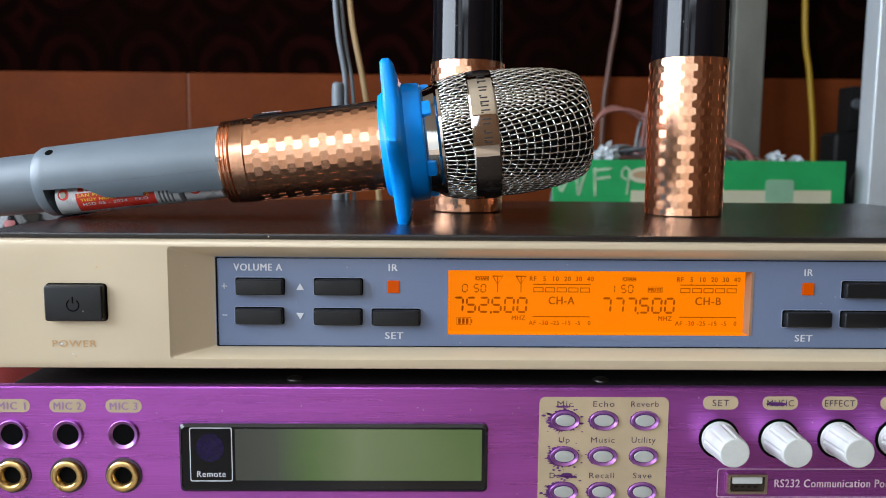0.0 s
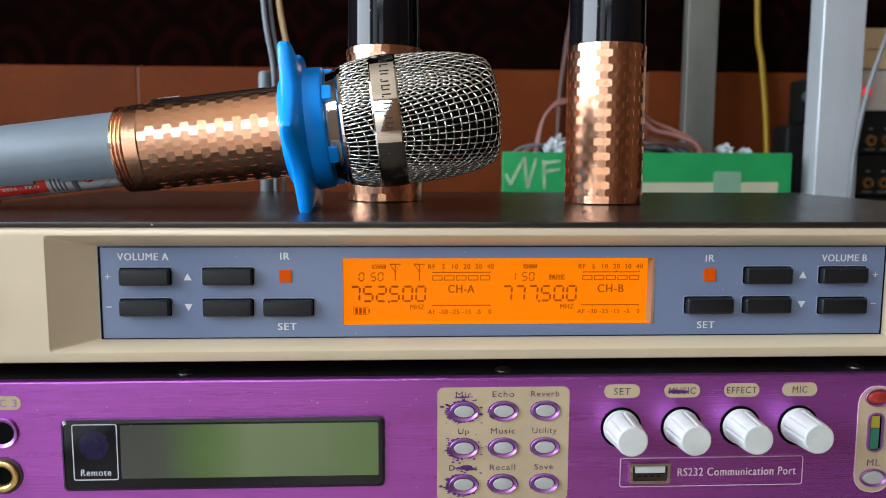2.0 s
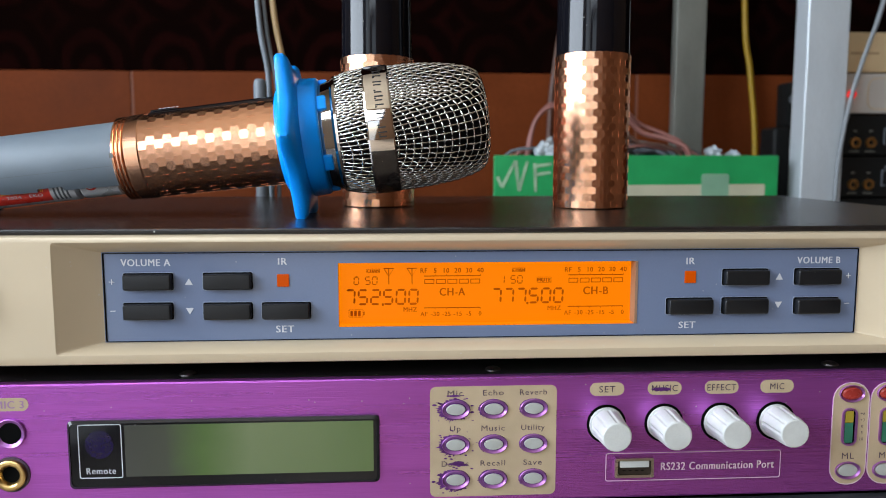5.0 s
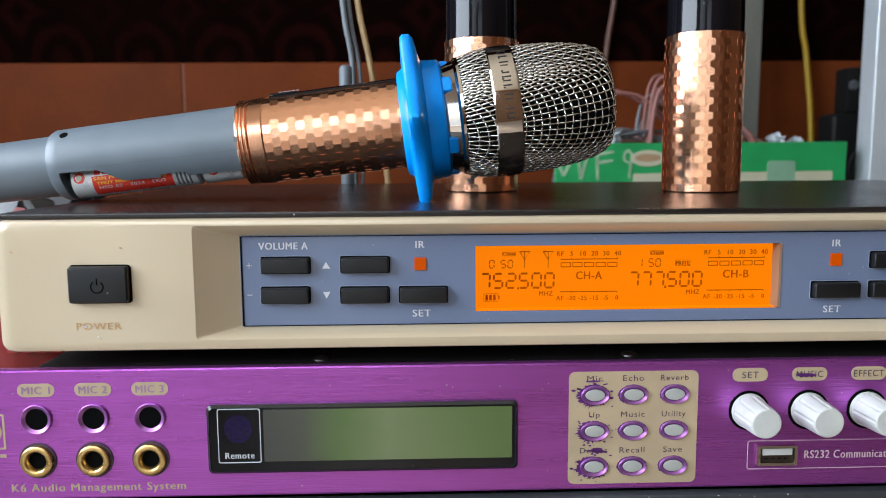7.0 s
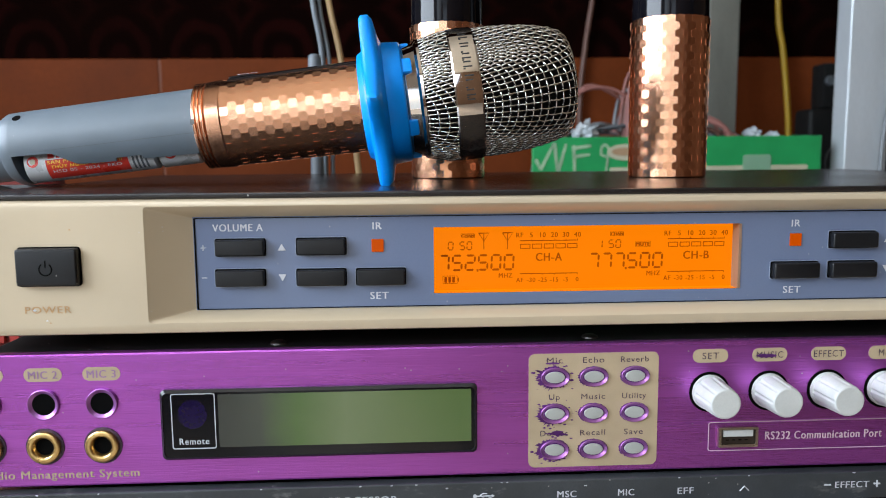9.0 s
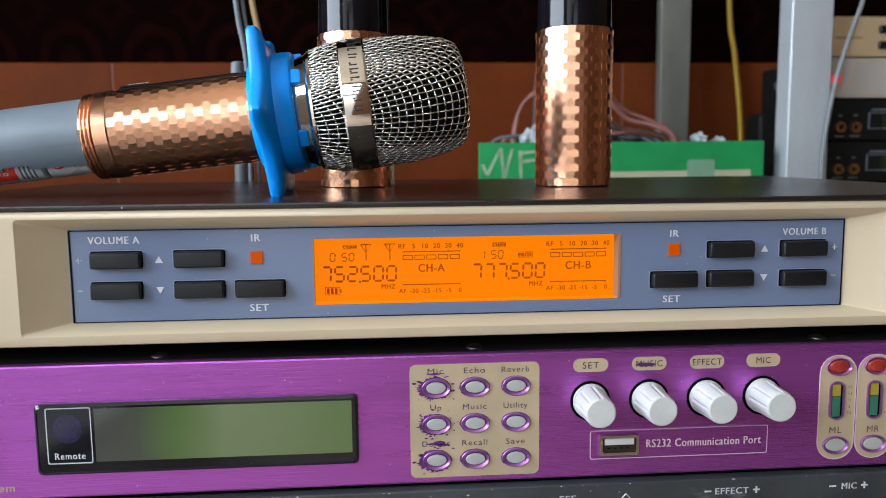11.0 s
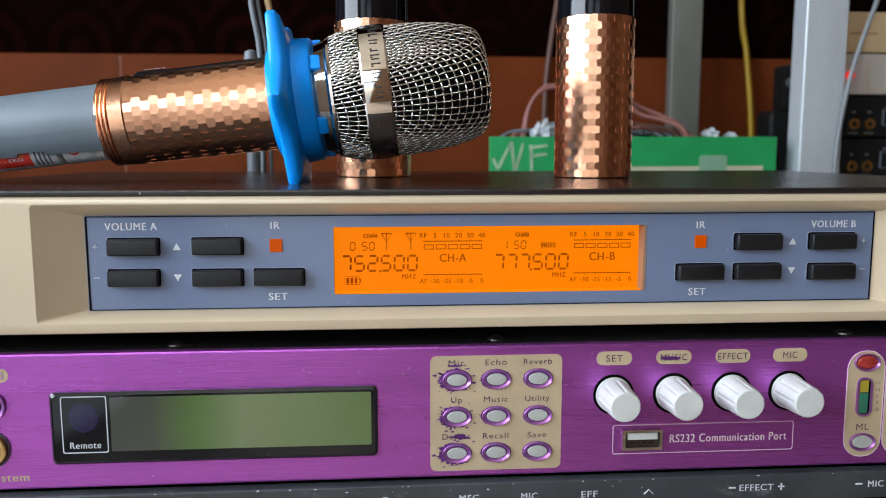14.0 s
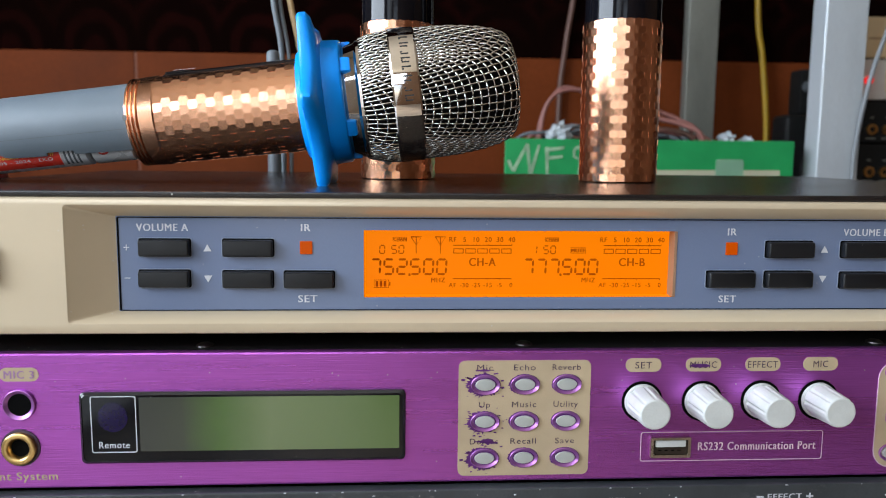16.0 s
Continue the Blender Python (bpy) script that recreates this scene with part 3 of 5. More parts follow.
    wide = ((0.0054, 0.0074, 0.0097), (0.0038, 0.0083, 0.0084), (0.0096, 0.0088, 0.0066))
    for r, z in enumerate((0.8436, 0.8307, 0.8178)):
        for c, x in enumerate((-0.0121, 0.0014, 0.0157)):
            worn = (1.0, 0.25, 0.12)[c] * (1.0, 0.7, 1.0)[r]
            part("worn_patch", plate(chip(x, z, 0.0050, 0.0034, 10 * r + c, 0.75 * worn), f - 0.0001, P + 0.0005), PURPLE_WORN, pad)
            rim = part("key_rim", sunk_rim(x, z, 0.0049, 0.0034, 0.0036, 0.0022, P), PURPLE_CUT, pad, smooth=25)
            key = part("key", loft([[(x + a * k, y, z + b * k) for a, b in oval(0, 0, 0.0034, 0.0020)] for k, y in ((1.0, P), (1.0, P - 0.0007), (0.95, P - 0.00085), (0.6, P - 0.00092))]), KEY_GREY, pad, "pale grey oval key", smooth=35)
            letters("lettering", words[r][c], x - 0.0002, z + 0.0059, f - 0.0001, 0.0020, PRINT_DARK, pad, wide=wide[r][c])
    for i, (x, z, w) in enumerate(((-0.0115, 0.8236, 0.005), (-0.0095, 0.8232, 0.004), (-0.0107, 0.8242, 0.003), (-0.0123, 0.8485, 0.0035), (-0.0195, 0.8453, 0.0012), (-0.0198, 0.8172, 0.001), (-0.0062, 0.8425, 0.0012))):
        part("worn_patch", plate(chip(x, z, w / 2, 0.00028, 90 + i, 1.3), f - 0.00012, P + 0.0005), PURPLE_WORN, pad)
    for i in range(44):
        q = random.Random(700 + i)
        z = (0.8436, 0.8307, 0.8178)[i % 3]
        a, k = q.uniform(0, 6.28), q.uniform(1.15, 1.75)
        w = q.uniform(0.00010, 0.00042)
        x, zz = -0.0121 + 0.0050 * k * math.cos(a), z + 0.0034 * k * math.sin(a)
        if -0.0205 < x and 0.8122 < zz < 0.8512:
            part("worn_fleck", plate(chip(x, zz, w, w * 0.5, 800 + i, 1.5), f - 0.0001, P + 0.0005), PURPLE_WORN, pad)
    # knobs
    for x, text, w in ((0.0420, "SET", 0.0058), (0.0629, "MUSIC", 0.0094), (0.0838, "EFFECT", 0.0106), (0.1043, "MIC", 0.0052)):
        badge = part("badge", plate(rrect(x - 0.0062, x + 0.0062, 0.8476, 0.8524, 0.0023), f, P + 0.001), PRINT_BEIGE, d, "beige pill-shaped badge")
        letters("lettering", text, x, 0.8500, f - 0.0001, 0.0023, PRINT_DARK, badge, wide=w)
        if text == "MUSIC":
            part("worn_patch", plate(chip(x - 0.0006, 0.8497, 0.0028, 0.0005, 5, 1.2), f - 0.00022, P), PURPLE_WORN, badge)
    for x in (0.0420, 0.0630, 0.0838, 0.1043):
        z = 0.8372
        seat = part("knob_seat", plate(oval(x, z, 0.0071, 0.0071, 36), P - 0.0003, P + 0.0005), DARK_HOLE, d)
        loops, n = [], 96
        for y, k, cut in ((P - 0.0004, 1.0, 1.0), (P - 0.008, 0.94, 1.0), (P - 0.0126, 0.895, 1.0), (P - 0.0133, 0.875, 0.6), (P - 0.0137, 0.84, 0.0), (P - 0.0139, 0.78, 0.0), (P - 0.0139, 0.3, 0.0)):
            loop = []
            for i in range(n):
                a = 2 * math.pi * i / n
                flute = (0.00045, 0.0003, 0, 0, 0, 0, 0, 0, 0, 0, 0, 0.0003)[i % 12] * cut
                q = (0.0059 - flute) * k
                loop.append((x + q * math.cos(a), y, z + q * math.sin(a)))
            loops.append(loop)
        knob = part("knob", loft(loops), KNOB_WHITE, d, "white fluted plastic knob", smooth=24)
        part("skirt", loft([[(x + q * math.cos(2 * math.pi * i / n), y, z + q * math.sin(2 * math.pi * i / n)) for i in range(n)] for y, q in ((P - 0.0003, 0.0062), (P - 0.0016, 0.0061), (P - 0.0017, 0.0058))]), KNOB_WHITE, knob, smooth=30)
    # serial port
    part("port_frame", ring_plate(rrect(0.0421, 0.1070, 0.8157, 0.8262, 0.0009), rrect(0.04235, 0.10675, 0.81595, 0.82595, 0.0007), f, P + 0.001), PRINT_LILAC, d)
    letters("lettering", "RS232 Communication Port", 0.0835, 0.8209, f, 0.0029, PRINT_LILAC, d, wide=0.0420, bold=0.006)
    port = part("usb_port", ring_plate(rrect(0.0453, 0.0594, 0.8174, 0.8246, 0.0004), rrect(0.0463, 0.0584, 0.8184, 0.8237, 0.0003), P - 0.0014, P + 0.003), STEEL, d, "bare steel socket with a white tongue")
    part("port_inside", box(0.0461, 0.0586, P - 0.0004, P + 0.001, 0.8181, 0.8239), PORT_INSIDE, port)
    part("tongue", box(0.0472, 0.0578, P - 0.0010, P, 0.8210, 0.8234, 0.0002, 1), KNOB_WHITE, port)
    for x in (0.0490, 0.0512, 0.0535, 0.0557):
        part("contact", box(x - 0.0007, x + 0.0004, P - 0.0006, P, 0.8196, 0.8199), DARK_HOLE, port)
    # level pods
    for x, text in ((0.1324, "ML"), (0.1466, "MR"), (0.1608, "")):
        pod = part("level_pod", plate(rrect(x - 0.0067, x + 0.0067, 0.8125, 0.8508, 0.0062), f, P + 0.001), PRINT_BEIGE, d, "beige pod with red lens and level bar")
        part("pod_line", ring_plate(rrect(x - 0.0069, x + 0.0069, 0.8123, 0.8510, 0.0064), rrect(x - 0.0066, x + 0.0066, 0.8126, 0.8507, 0.0061), f - 0.0001, P + 0.001), PRINT_LILAC, pod)
        part("lens_rim", sunk_rim(x, 0.8468, 0.0047, 0.0032, 0.0038, 0.0023, P), PURPLE_CUT, pod, smooth=25)
        part("red_lens", loft([[(x + a * k, y, 0.8468 + b * k) for a, b in oval(0, 0, 0.0038, 0.0023)] for k, y in ((1.0, P), (1.0, P - 0.0005), (0.8, P - 0.0010))]), KEY_RED, pod, smooth=35)
        part("meter_rim", ring_plate(rrect(x - 0.0032, x + 0.0026, 0.8272, 0.8414, 0.0026), rrect(x - 0.0024, x + 0.0018, 0.8280, 0.8406, 0.0014), P - 0.0007, P + 0.001), PURPLE_CUT, pod)
        part("meter_back", plate(rrect(x - 0.0026, x + 0.0020, 0.8278, 0.8408, 0.0014), P - 0.0003, P + 0.001), DARK_HOLE, pod)
        part("meter_bar", box(x - 0.0021, x + 0.0010, P - 0.0005, P, 0.8360, 0.8403), METER_YELLOW, pod)
        part("meter_bar", box(x - 0.0021, x + 0.0010, P - 0.0005, P, 0.8284, 0.8358), METER_GREEN, pod)
        for k, mark in enumerate(("+6", "+3", "0", "5", "10")):
            letters("lettering", mark, x + 0.0046, 0.8392 - 0.0024 * k, f - 0.0001, 0.0011, PRINT_DARK, pod)
        if text:
            letters("lettering", text, x - 0.0001, 0.8233, f - 0.0001, 0.0023, PRINT_DARK, pod, wide=0.0046)
        part("key_rim", sunk_rim(x, 0.8178, 0.0048, 0.0033, 0.0037, 0.0023, P), PURPLE_CUT, pod, smooth=25)
        part("key", loft([[(x + a * k, y, 0.8178 + b * k) for a, b in oval(0, 0, 0.0036, 0.0022)] for k, y in ((1.0, P), (1.0, P - 0.0007), (0.95, P - 0.00085), (0.6, P - 0.00092))]), KEY_GREY, pod, smooth=35)
    return d


audio_unit()

# ---- wireless receiver on top ----
RISE = 0.013


def lid_z(y):
    """Height of the receiver's lid, which rises slightly to the back."""
    return 0.9080 + RISE * y


SEG = {"0": "abcdef", "1": "bc", "2": "abged", "5": "afgcd", "7": "abc"}


def digits(text, x, z, h, pitch, y, parent):
    """Seven-segment numerals with pointed bars."""
    w, t, slant = h * 0.64, h * 0.145, 0.05
    for k, ch in enumerate(text):
        ox = x + k * pitch
        bars = {"a": (0, h, w, h), "g": (0, h / 2, w, h / 2), "d": (0, 0, w, 0), "f": (0, h / 2, 0, h), "e": (0, 0, 0, h / 2), "b": (w, h / 2, w, h), "c": (w, 0, w, h / 2)}
        for s in SEG[ch]:
            x0, z0, x1, z1 = bars[s]
            g = t * 0.30
            if z0 == z1:
                pts = [(x0 + g, z0), (x0 + g + t / 2, z0 + t / 2), (x1 - g - t / 2, z0 + t / 2), (x1 - g, z0), (x1 - g - t / 2, z0 - t / 2), (x0 + g + t / 2, z0 - t / 2)]
            else:
                pts = [(x0, z0 + g), (x0 + t / 2, z0 + g + t / 2), (x0 + t / 2, z1 - g - t / 2), (x0, z1 - g), (x0 - t / 2, z1 - g - t / 2), (x0 - t / 2, z0 + g + t / 2)]
            part("segment", plate([(ox + a + slant * b, z + b) for a, b in pts], y, y + 0.0001), LCD_INK, parent)


def framed(x0, x1, z0, z1, t):
    return rrect(x0, x1, z0, z1, 0.0001, 1), rrect(x0 + t, x1 - t, z0 + t, z1 - t, 0.00005, 1)


def receiver():
    d = thing("wireless_receiver", (0.0, 0.1, 0.861), "champagne wireless microphone receiver with a lit orange display", "receiver")
    L, R, B, T = -0.2135, 0.2135, 0.8612, 0.9060
    # bezel: outer face with rounded edge, sloping recess
    def rect(x0, x1, z0, z1, y, r):
        return [(x, y, z) for x, z in rrect(x0, x1, z0, z1, r, 5)]
    loops = [rect(L, R, B, T, 0.030, 0.004), rect(L, R, B, T, 0.0040, 0.004), rect(L + 0.0008, R - 0.0008, B + 0.0003, T - 0.0002, 0.0018, 0.004), rect(L + 0.0026, R - 0.0026, B + 0.0008, T - 0.0007, 0.0005, 0.004),
             rect(L + 0.0055, R - 0.0055, B + 0.0018, T - 0.0016, 0.0, 0.003),
             rect(-0.1475, 0.1505, 0.8652, 0.9036, 0.0, 0.0012), rect(-0.1468, 0.1498, 0.8658, 0.9030, 0.0005, 0.0010), rect(-0.1332, 0.1348, 0.8684, 0.8993, 0.0072, 0.0006), rect(-0.1332, 0.1348, 0.8684, 0.8993, 0.0110, 0.0006)]
    part("bezel", loft(loops, caps=False), CHAMPAGNE, d, "champagne painted front with a recessed panel", smooth=28)
    part("panel", ring_plate(rrect(-0.1336, 0.1352, 0.8680, 0.9003, 0.0004), rrect(-0.0531, 0.0537, 0.8726, 0.8953, 0.0002), 0.0065, 0.0100), PANEL_BLUE, d, "slate blue display panel")
    part("panel_gap", ring_plate(rrect(-0.1333, 0.1349, 0.8683, 0.8994, 0.0005), rrect(-0.1328, 0.1346, 0.8685, 0.8991, 0.0004), 0.0062, 0.0068), DARK_HOLE, d)
    # lid and body
    bm = box(L + 0.001, R - 0.001, 0.0024, 0.215, 0.9046, 0.9065, 0.0006)
    for v in bm.verts:
        v.co.z = lid_z(v.co.y) - 0.0001 - (0.9065 - v.co.z) 
    part("lid", bm, LID_BLACK, d, "black painted sheet metal lid, dusty")
    part("case", box(L + 0.0015, R - 0.0015, 0.0125, 0.2145, 0.8625, 0.9060, 0.0008), LID_BLACK, d, "black painted sheet metal case")
    for x in (-0.16, 0.16):
        for y in (0.04, 0.19):
            part("foot", lathe([(0, 0.009), (0.0064, 0.010)], pose(x, y, 0.8550, 0, -90, 0), 20), RUBBER, d, smooth=40)
    # power button
    pw = part("power_button", box(-0.1879, -0.1684, -0.0029, 0.001, 0.8785, 0.8907, 0.0012, 3), BUTTON_BLACK, d, "black power button", smooth=30)
    part("button_gap", plate(rrect(-0.1883, -0.1679, 0.8781, 0.8911, 0.0014), -0.0002, 0.001), DARK_HOLE, pw)
    arc = [(-0.1782 + 0.0020 * math.cos(radians(a)), -0.0029, 0.8841 + 0.0020 * math.sin(radians(a))) for a in range(125, 416, 15)]
    bm = tube(arc, 0.00022, 6)
    tube([(-0.1782, -0.0029, 0.8847), (-0.1782, -0.0029, 0.8869)], 0.00022, 6, bm)
    part("power_mark", bm, DARK_HOLE, pw)
    letters("lettering", "POWER", -0.1795, 0.8704, -0.0001, 0.0023, PRINT_GOLD, d, wide=0.0148, bold=0.003)
    for i, (x, z, w) in enumerate(((-0.1838, 0.8703, 0.0009), (-0.1800, 0.8668, 0.0005), (-0.1790, 0.8660, 0.0004), (-0.171, 0.8966, 0.0005), (-0.2065, 0.8955, 0.0007))):
        part("paint_chip", plate(chip(x, z, w / 2, w / 3, 300 + i, 0.9), -0.00018, 0.0004), PRINT_WHITE if i in (0, 1) else PRINT_GOLD, d)
    f = 0.0064
    # buttons of both channels
    spots = [(-0.1180, 0.8893), (-0.0910, 0.8893), (-0.1183, 0.8790), (-0.0912, 0.8788), (-0.0711, 0.8787),
             (0.0727, 0.8788), (0.0930, 0.8892), (0.0931, 0.8788), (0.1197, 0.8892), (0.1199, 0.8785)]
    for x, z in spots:
        b = part("push_button", box(x - 0.0081, x + 0.0081, 0.0036, 0.0070, z - 0.0027, z + 0.0027, 0.0009, 3), BUTTON_BLACK, d, smooth=30)
        part("button_gap", plate(rrect(x - 0.0086, x + 0.0085, z - 0.0031, z + 0.0031, 0.0007), f - 0.0001, f + 0.0008), DARK_HOLE, b)
        part("button_rim", ring_plate(rrect(x - 0.0088, x + 0.0086, z - 0.0032, z + 0.0033, 0.0009), rrect(x - 0.0086, x + 0.0085, z - 0.0030, z + 0.0031, 0.0007), f - 0.0002, f + 0.0005), RIM_BLUE, b)
    for x in (-0.0722, 0.0727):
        lamp = part("infrared_lamp", box(x - 0.0020, x + 0.0021, 0.0060, 0.0069, 0.8872, 0.8916, 0.0003, 2), IR_RED, d, "small glowing orange infrared lamp")
    for text, x, z, w in (("VOLUME A", -0.1188, 0.8960, 0.0166), ("IR", -0.0722, 0.8961, 0.0030), ("SET", -0.0718, 0.8722, 0.0062), ("IR", 0.0727, 0.8952, 0.0030), ("SET", 0.0722, 0.8719, 0.0061), ("VOLUME B", 0.1202, 0.8952, 0.0160)):
        letters("lettering", text, x, z, f, 0.0024, PRINT_WHITE, d, wide=w, bold=0.006)
    for x in (-0.1044, 0.1058):
        part("arrow_mark", plate([(x - 0.0013, 0.8881), (x + 0.0013, 0.8881), (x, 0.8904)], f - 0.0001, f + 0.0003), PRINT_WHITE, d)
        part("arrow_mark", plate([(x - 0.0013, 0.8800), (x, 0.8777), (x + 0.0013, 0.8800)], f - 0.0001, f + 0.0003), PRINT_WHITE, d)
    for x, k in ((-0.1305, 1), (0.1316, 1)):
        bm = box(x - 0.0009, x + 0.0009, f - 0.0001, f + 0.0003, 0.88922, 0.88945)
        box(x - 0.00012, x + 0.00012, f - 0.00012, f + 0.0003, 0.8884, 0.8903, bm=bm)
        part("plus_mark", bm, PRINT_WHITE, d)
        part("minus_mark", box(x - 0.0009, x + 0.0009, f - 0.0001, f + 0.0003, 0.87905, 0.87928), PRINT_WHITE, d)
    # display
    bm = box(-0.0538, 0.0538, 0.0118, 0.0123, 0.8716, 0.8963)
    # the recess's sill glows too, in place of the display's light on it
    box(-0.0530, 0.0526, 0.0067, 0.0117, 0.8721, 0.8727, bm=bm)
    lcd = part("display", bm, LCD_ORANGE, d, "glowing orange liquid crystal display in a recess")
    part("display_edge", box(0.0527, 0.0536, 0.0063, 0.0116, 0.8727, 0.8952), DISPLAY_EDGE, lcd)
    # the marks: laid out on a nominal plane, then set back to the glass
    y = 0.0060
    before = set(lcd.children)
    def ink(name, bm):
        part(name, bm, LCD_INK, lcd)
    for ox, sx, label, freq, chan in ((0.0, 1, "CH-A", "752500", "050"), (0.0530, 1, "CH-B", "777500", "150")):
        x0 = -0.0498 + ox
        digits(freq, x0 - (0.0008 if ox == 0 else 0.0005), 0.8806, 0.0049, 0.00458, y, lcd)
        ink("decimal_point", plate(rrect(x0 + 0.0123, x0 + 0.0130, 0.8800, 0.8808, 0.0001, 1), y, y + 0.0001))
        for k, ch in enumerate(chan):
            digits(ch, x0 + (0.0023, 0.0064, 0.0089)[k], 0.8875, 0.0026, 0.003, y, lcd)
        o, i = framed(x0 + 0.0068, x0 + 0.0117, 0.8915, 0.8929, 0.00012)
        ink("chan_frame", ring_plate(o, i, y, y + 0.0001))
        letters("lettering", "CHAN", x0 + 0.00925, 0.8922, y, 0.00095, LCD_INK, lcd, wide=0.0044, bold=0.02)
        letters("lettering", "MHZ", x0 + 0.0226, 0.8786, y, 0.0016, LCD_INK, lcd, wide=0.0048, bold=0.006)
        letters("lettering", label, x0 + 0.0380, 0.8847, y, 0.0027, LCD_INK, lcd, wide=0.0092, bold=0.006)
        if ox == 0:
            for ax in (x0 + 0.0149, x0 + 0.0233):
                bm = tube([(ax, y, 0.8875), (ax, y, 0.8930)], 0.0002, 4)
                tube([(ax - 0.0018, y, 0.8930), (ax + 0.0018, y, 0.8930), (ax, y, 0.8903), (ax - 0.0018, y, 0.8930)], 0.0002, 4, bm)
                ink("aerial_mark", bm)
            o, i = framed(x0 + 0.0003, x0 + 0.0055, 0.8760, 0.8787, 0.00015)
            bm = ring_plate(o, i, y, y + 0.0001)
            for k in range(3):
                plate(rrect(x0 + 0.0009 + 0.0014 * k, x0 + 0.0018 + 0.0014 * k, 0.8764, 0.8783, 0.0001, 1), y, y + 0.0001, bm)
            plate(rrect(x0 + 0.0056, x0 + 0.0060, 0.8767, 0.8780, 0.0001, 1), y, y + 0.0001, bm)
            ink("battery_mark", bm)
        else:
            o, i = framed(x0 + 0.0160, x0 + 0.0214, 0.8876, 0.8896, 0.00012)
            ink("mute_frame", ring_plate(o, i, y, y + 0.0001))
            letters("lettering", "MUTE", x0 + 0.0187, 0.8886, y, 0.0013, LCD_INK, lcd, wide=0.0048, bold=0.02)
        for k, mark in enumerate(("RF", "5", "10", "20", "30", "40")):
            letters("lettering", mark, x0 + 0.0276 + 0.00411 * k, 0.8922, y, 0.0016, LCD_INK, lcd, bold=0.005)
        bm = box(x0 + 0.0277, x0 + 0.0483, y, y + 0.0001, 0.8901, 0.89040)
        for k in range(5):
            box(x0 + 0.0317 + 0.00411 * k, x0 + 0.03183 + 0.00411 * k, y, y + 0.0001, 0.8903, 0.8908, bm=bm)
        ink("scale_line", bm)
        for k in range(5):
            o, i = framed(x0 + 0.0278 + 0.00419 * k, x0 + 0.0314 + 0.00419 * k, 0.8875, 0.8892, 0.00028)
            ink("level_segment", ring_plate(o, i, y, y + 0.0001))
        for k, mark in enumerate(("AF", "-30", "-25", "-15", "-5", "0")):
            letters("lettering", mark, x0 + 0.0276 + 0.00411 * k, 0.8769, y, 0.0015, LCD_INK, lcd, bold=0.005)
        bm = box(x0 + 0.0277, x0 + 0.0483, y, y + 0.0001, 0.8789, 0.87920)
        for k in range(5):
            box(x0 + 0.0317 + 0.00411 * k, x0 + 0.03183 + 0.00411 * k, y, y + 0.0001, 0.8785, 0.8791, bm=bm)
        ink("scale_line", bm)
    bpy.context.view_layer.update()
    for ob in lcd.children:
        if ob in before:
            continue
        w = ob.matrix_world.copy()
        back = w.inverted()
        for v in ob.data.vertices:
            p = w @ v.co
            v.co = back @ Vector((-0.0504 + (p.x + 0.0500) * 0.989, p.y + 0.0056, p.z - 0.0010 + (p.z - 0.8769) * 0.037))
    return d


receiver()

# ---- microphone lying on the receiver ----


def facets(m, s0, s1, r0, r1, row=0.0032, around=30):
    """A turned sleeve of flat six-sided facets, laid like bricks, each tilted a little like a scale."""
    bm, shared = bmesh.new(), {}
    n = max(1, int(round((s1 - s0) / row)))
    h, half = (s1 - s0) / n, math.pi / around
    for k in range(n):
        s = s0 + (k + 0.5) * h
        r = r0 + (r1 - r0) * (k + 0.5) / n
        w = 2 * r * math.tan(half)
        for i in range(around):
            a = half * (2 * i + k % 2)
            t = 0.030 * math.sin(7.3 * i + 3.1 * k)
            out, side = Vector((0, math.cos(a), math.sin(a))), Vector((0, -math.sin(a), math.cos(a)))
            top, low = [], []
            for u, v in ((-0.42, -0.5), (-0.58, 0), (-0.42, 0.5), (0.42, 0.5), (0.58, 0), (0.42, -0.5)):
                top.append(bm.verts.new(m @ (Vector((s + u * h, 0, 0)) + out * (r + (t * v * w) - (0.014 + 0.010 * math.sin(2.1 * i + 1.7 * k)) * u * h) + side * v * w)))
                steps = (2 * i + k % 2 + round(2 * v)) % (2 * around)
                key = (round((s + u * h - s0) / h * 50), steps)
                if key not in shared:
                    b = half * steps
                    q = r * 0.985
                    shared[key] = bm.verts.new(m @ Vector((s + u * h, q * math.cos(b), q * math.sin(b))))
                low.append(shared[key])
            bm.faces.new(top)
            for j in range(6):
                q = (j + 1) % 6
                bm.faces.new((top[j], low[j], low[q], top[q]))
    return bm


def woven(m, surface_at, reach, lo, hi, grid, wire, bm, turn=196.0, twist=0.38):
    """Square wire cloth drawn over a turned cup: wires run along and round it on four sides and cross slantwise between them.
    surface_at gives (along, radius) for a distance from the tip; lo and hi bound that distance."""
    count = int(reach / grid)
    for fam in (0, 1):
        for k in range(-count, count + 1):
            c, run, t = (k + 0.5) * grid, [], -reach
            while t <= reach:
                far = math.hypot(c, t)
                if lo <= far <= hi:
                    u, v = (c, t) if fam == 0 else (t, c)
                    phi = math.atan2(v, u)
                    pull = twist * min(1.0, max(0.0, (far - 0.012) / 0.025))
                    a = phi + pull * math.sin(4 * phi) / 4 + radians(turn)
                    s, r = surface_at(far)
                    sign = 1 if (k + fam) % 2 == 0 else -1
                    w = sign * math.sin(math.pi * t / grid) * wire * 0.8
                    run.append(m @ Vector((s, (r + w) * math.cos(a), (r + w) * math.sin(a))))
                elif len(run) > 3:
                    tube(run, wire, 5, bm)
                    run = []
                else:
                    run = []
                t += grid / 5
            if len(run) > 3:
                tube(run, wire, 5, bm)
    return bm


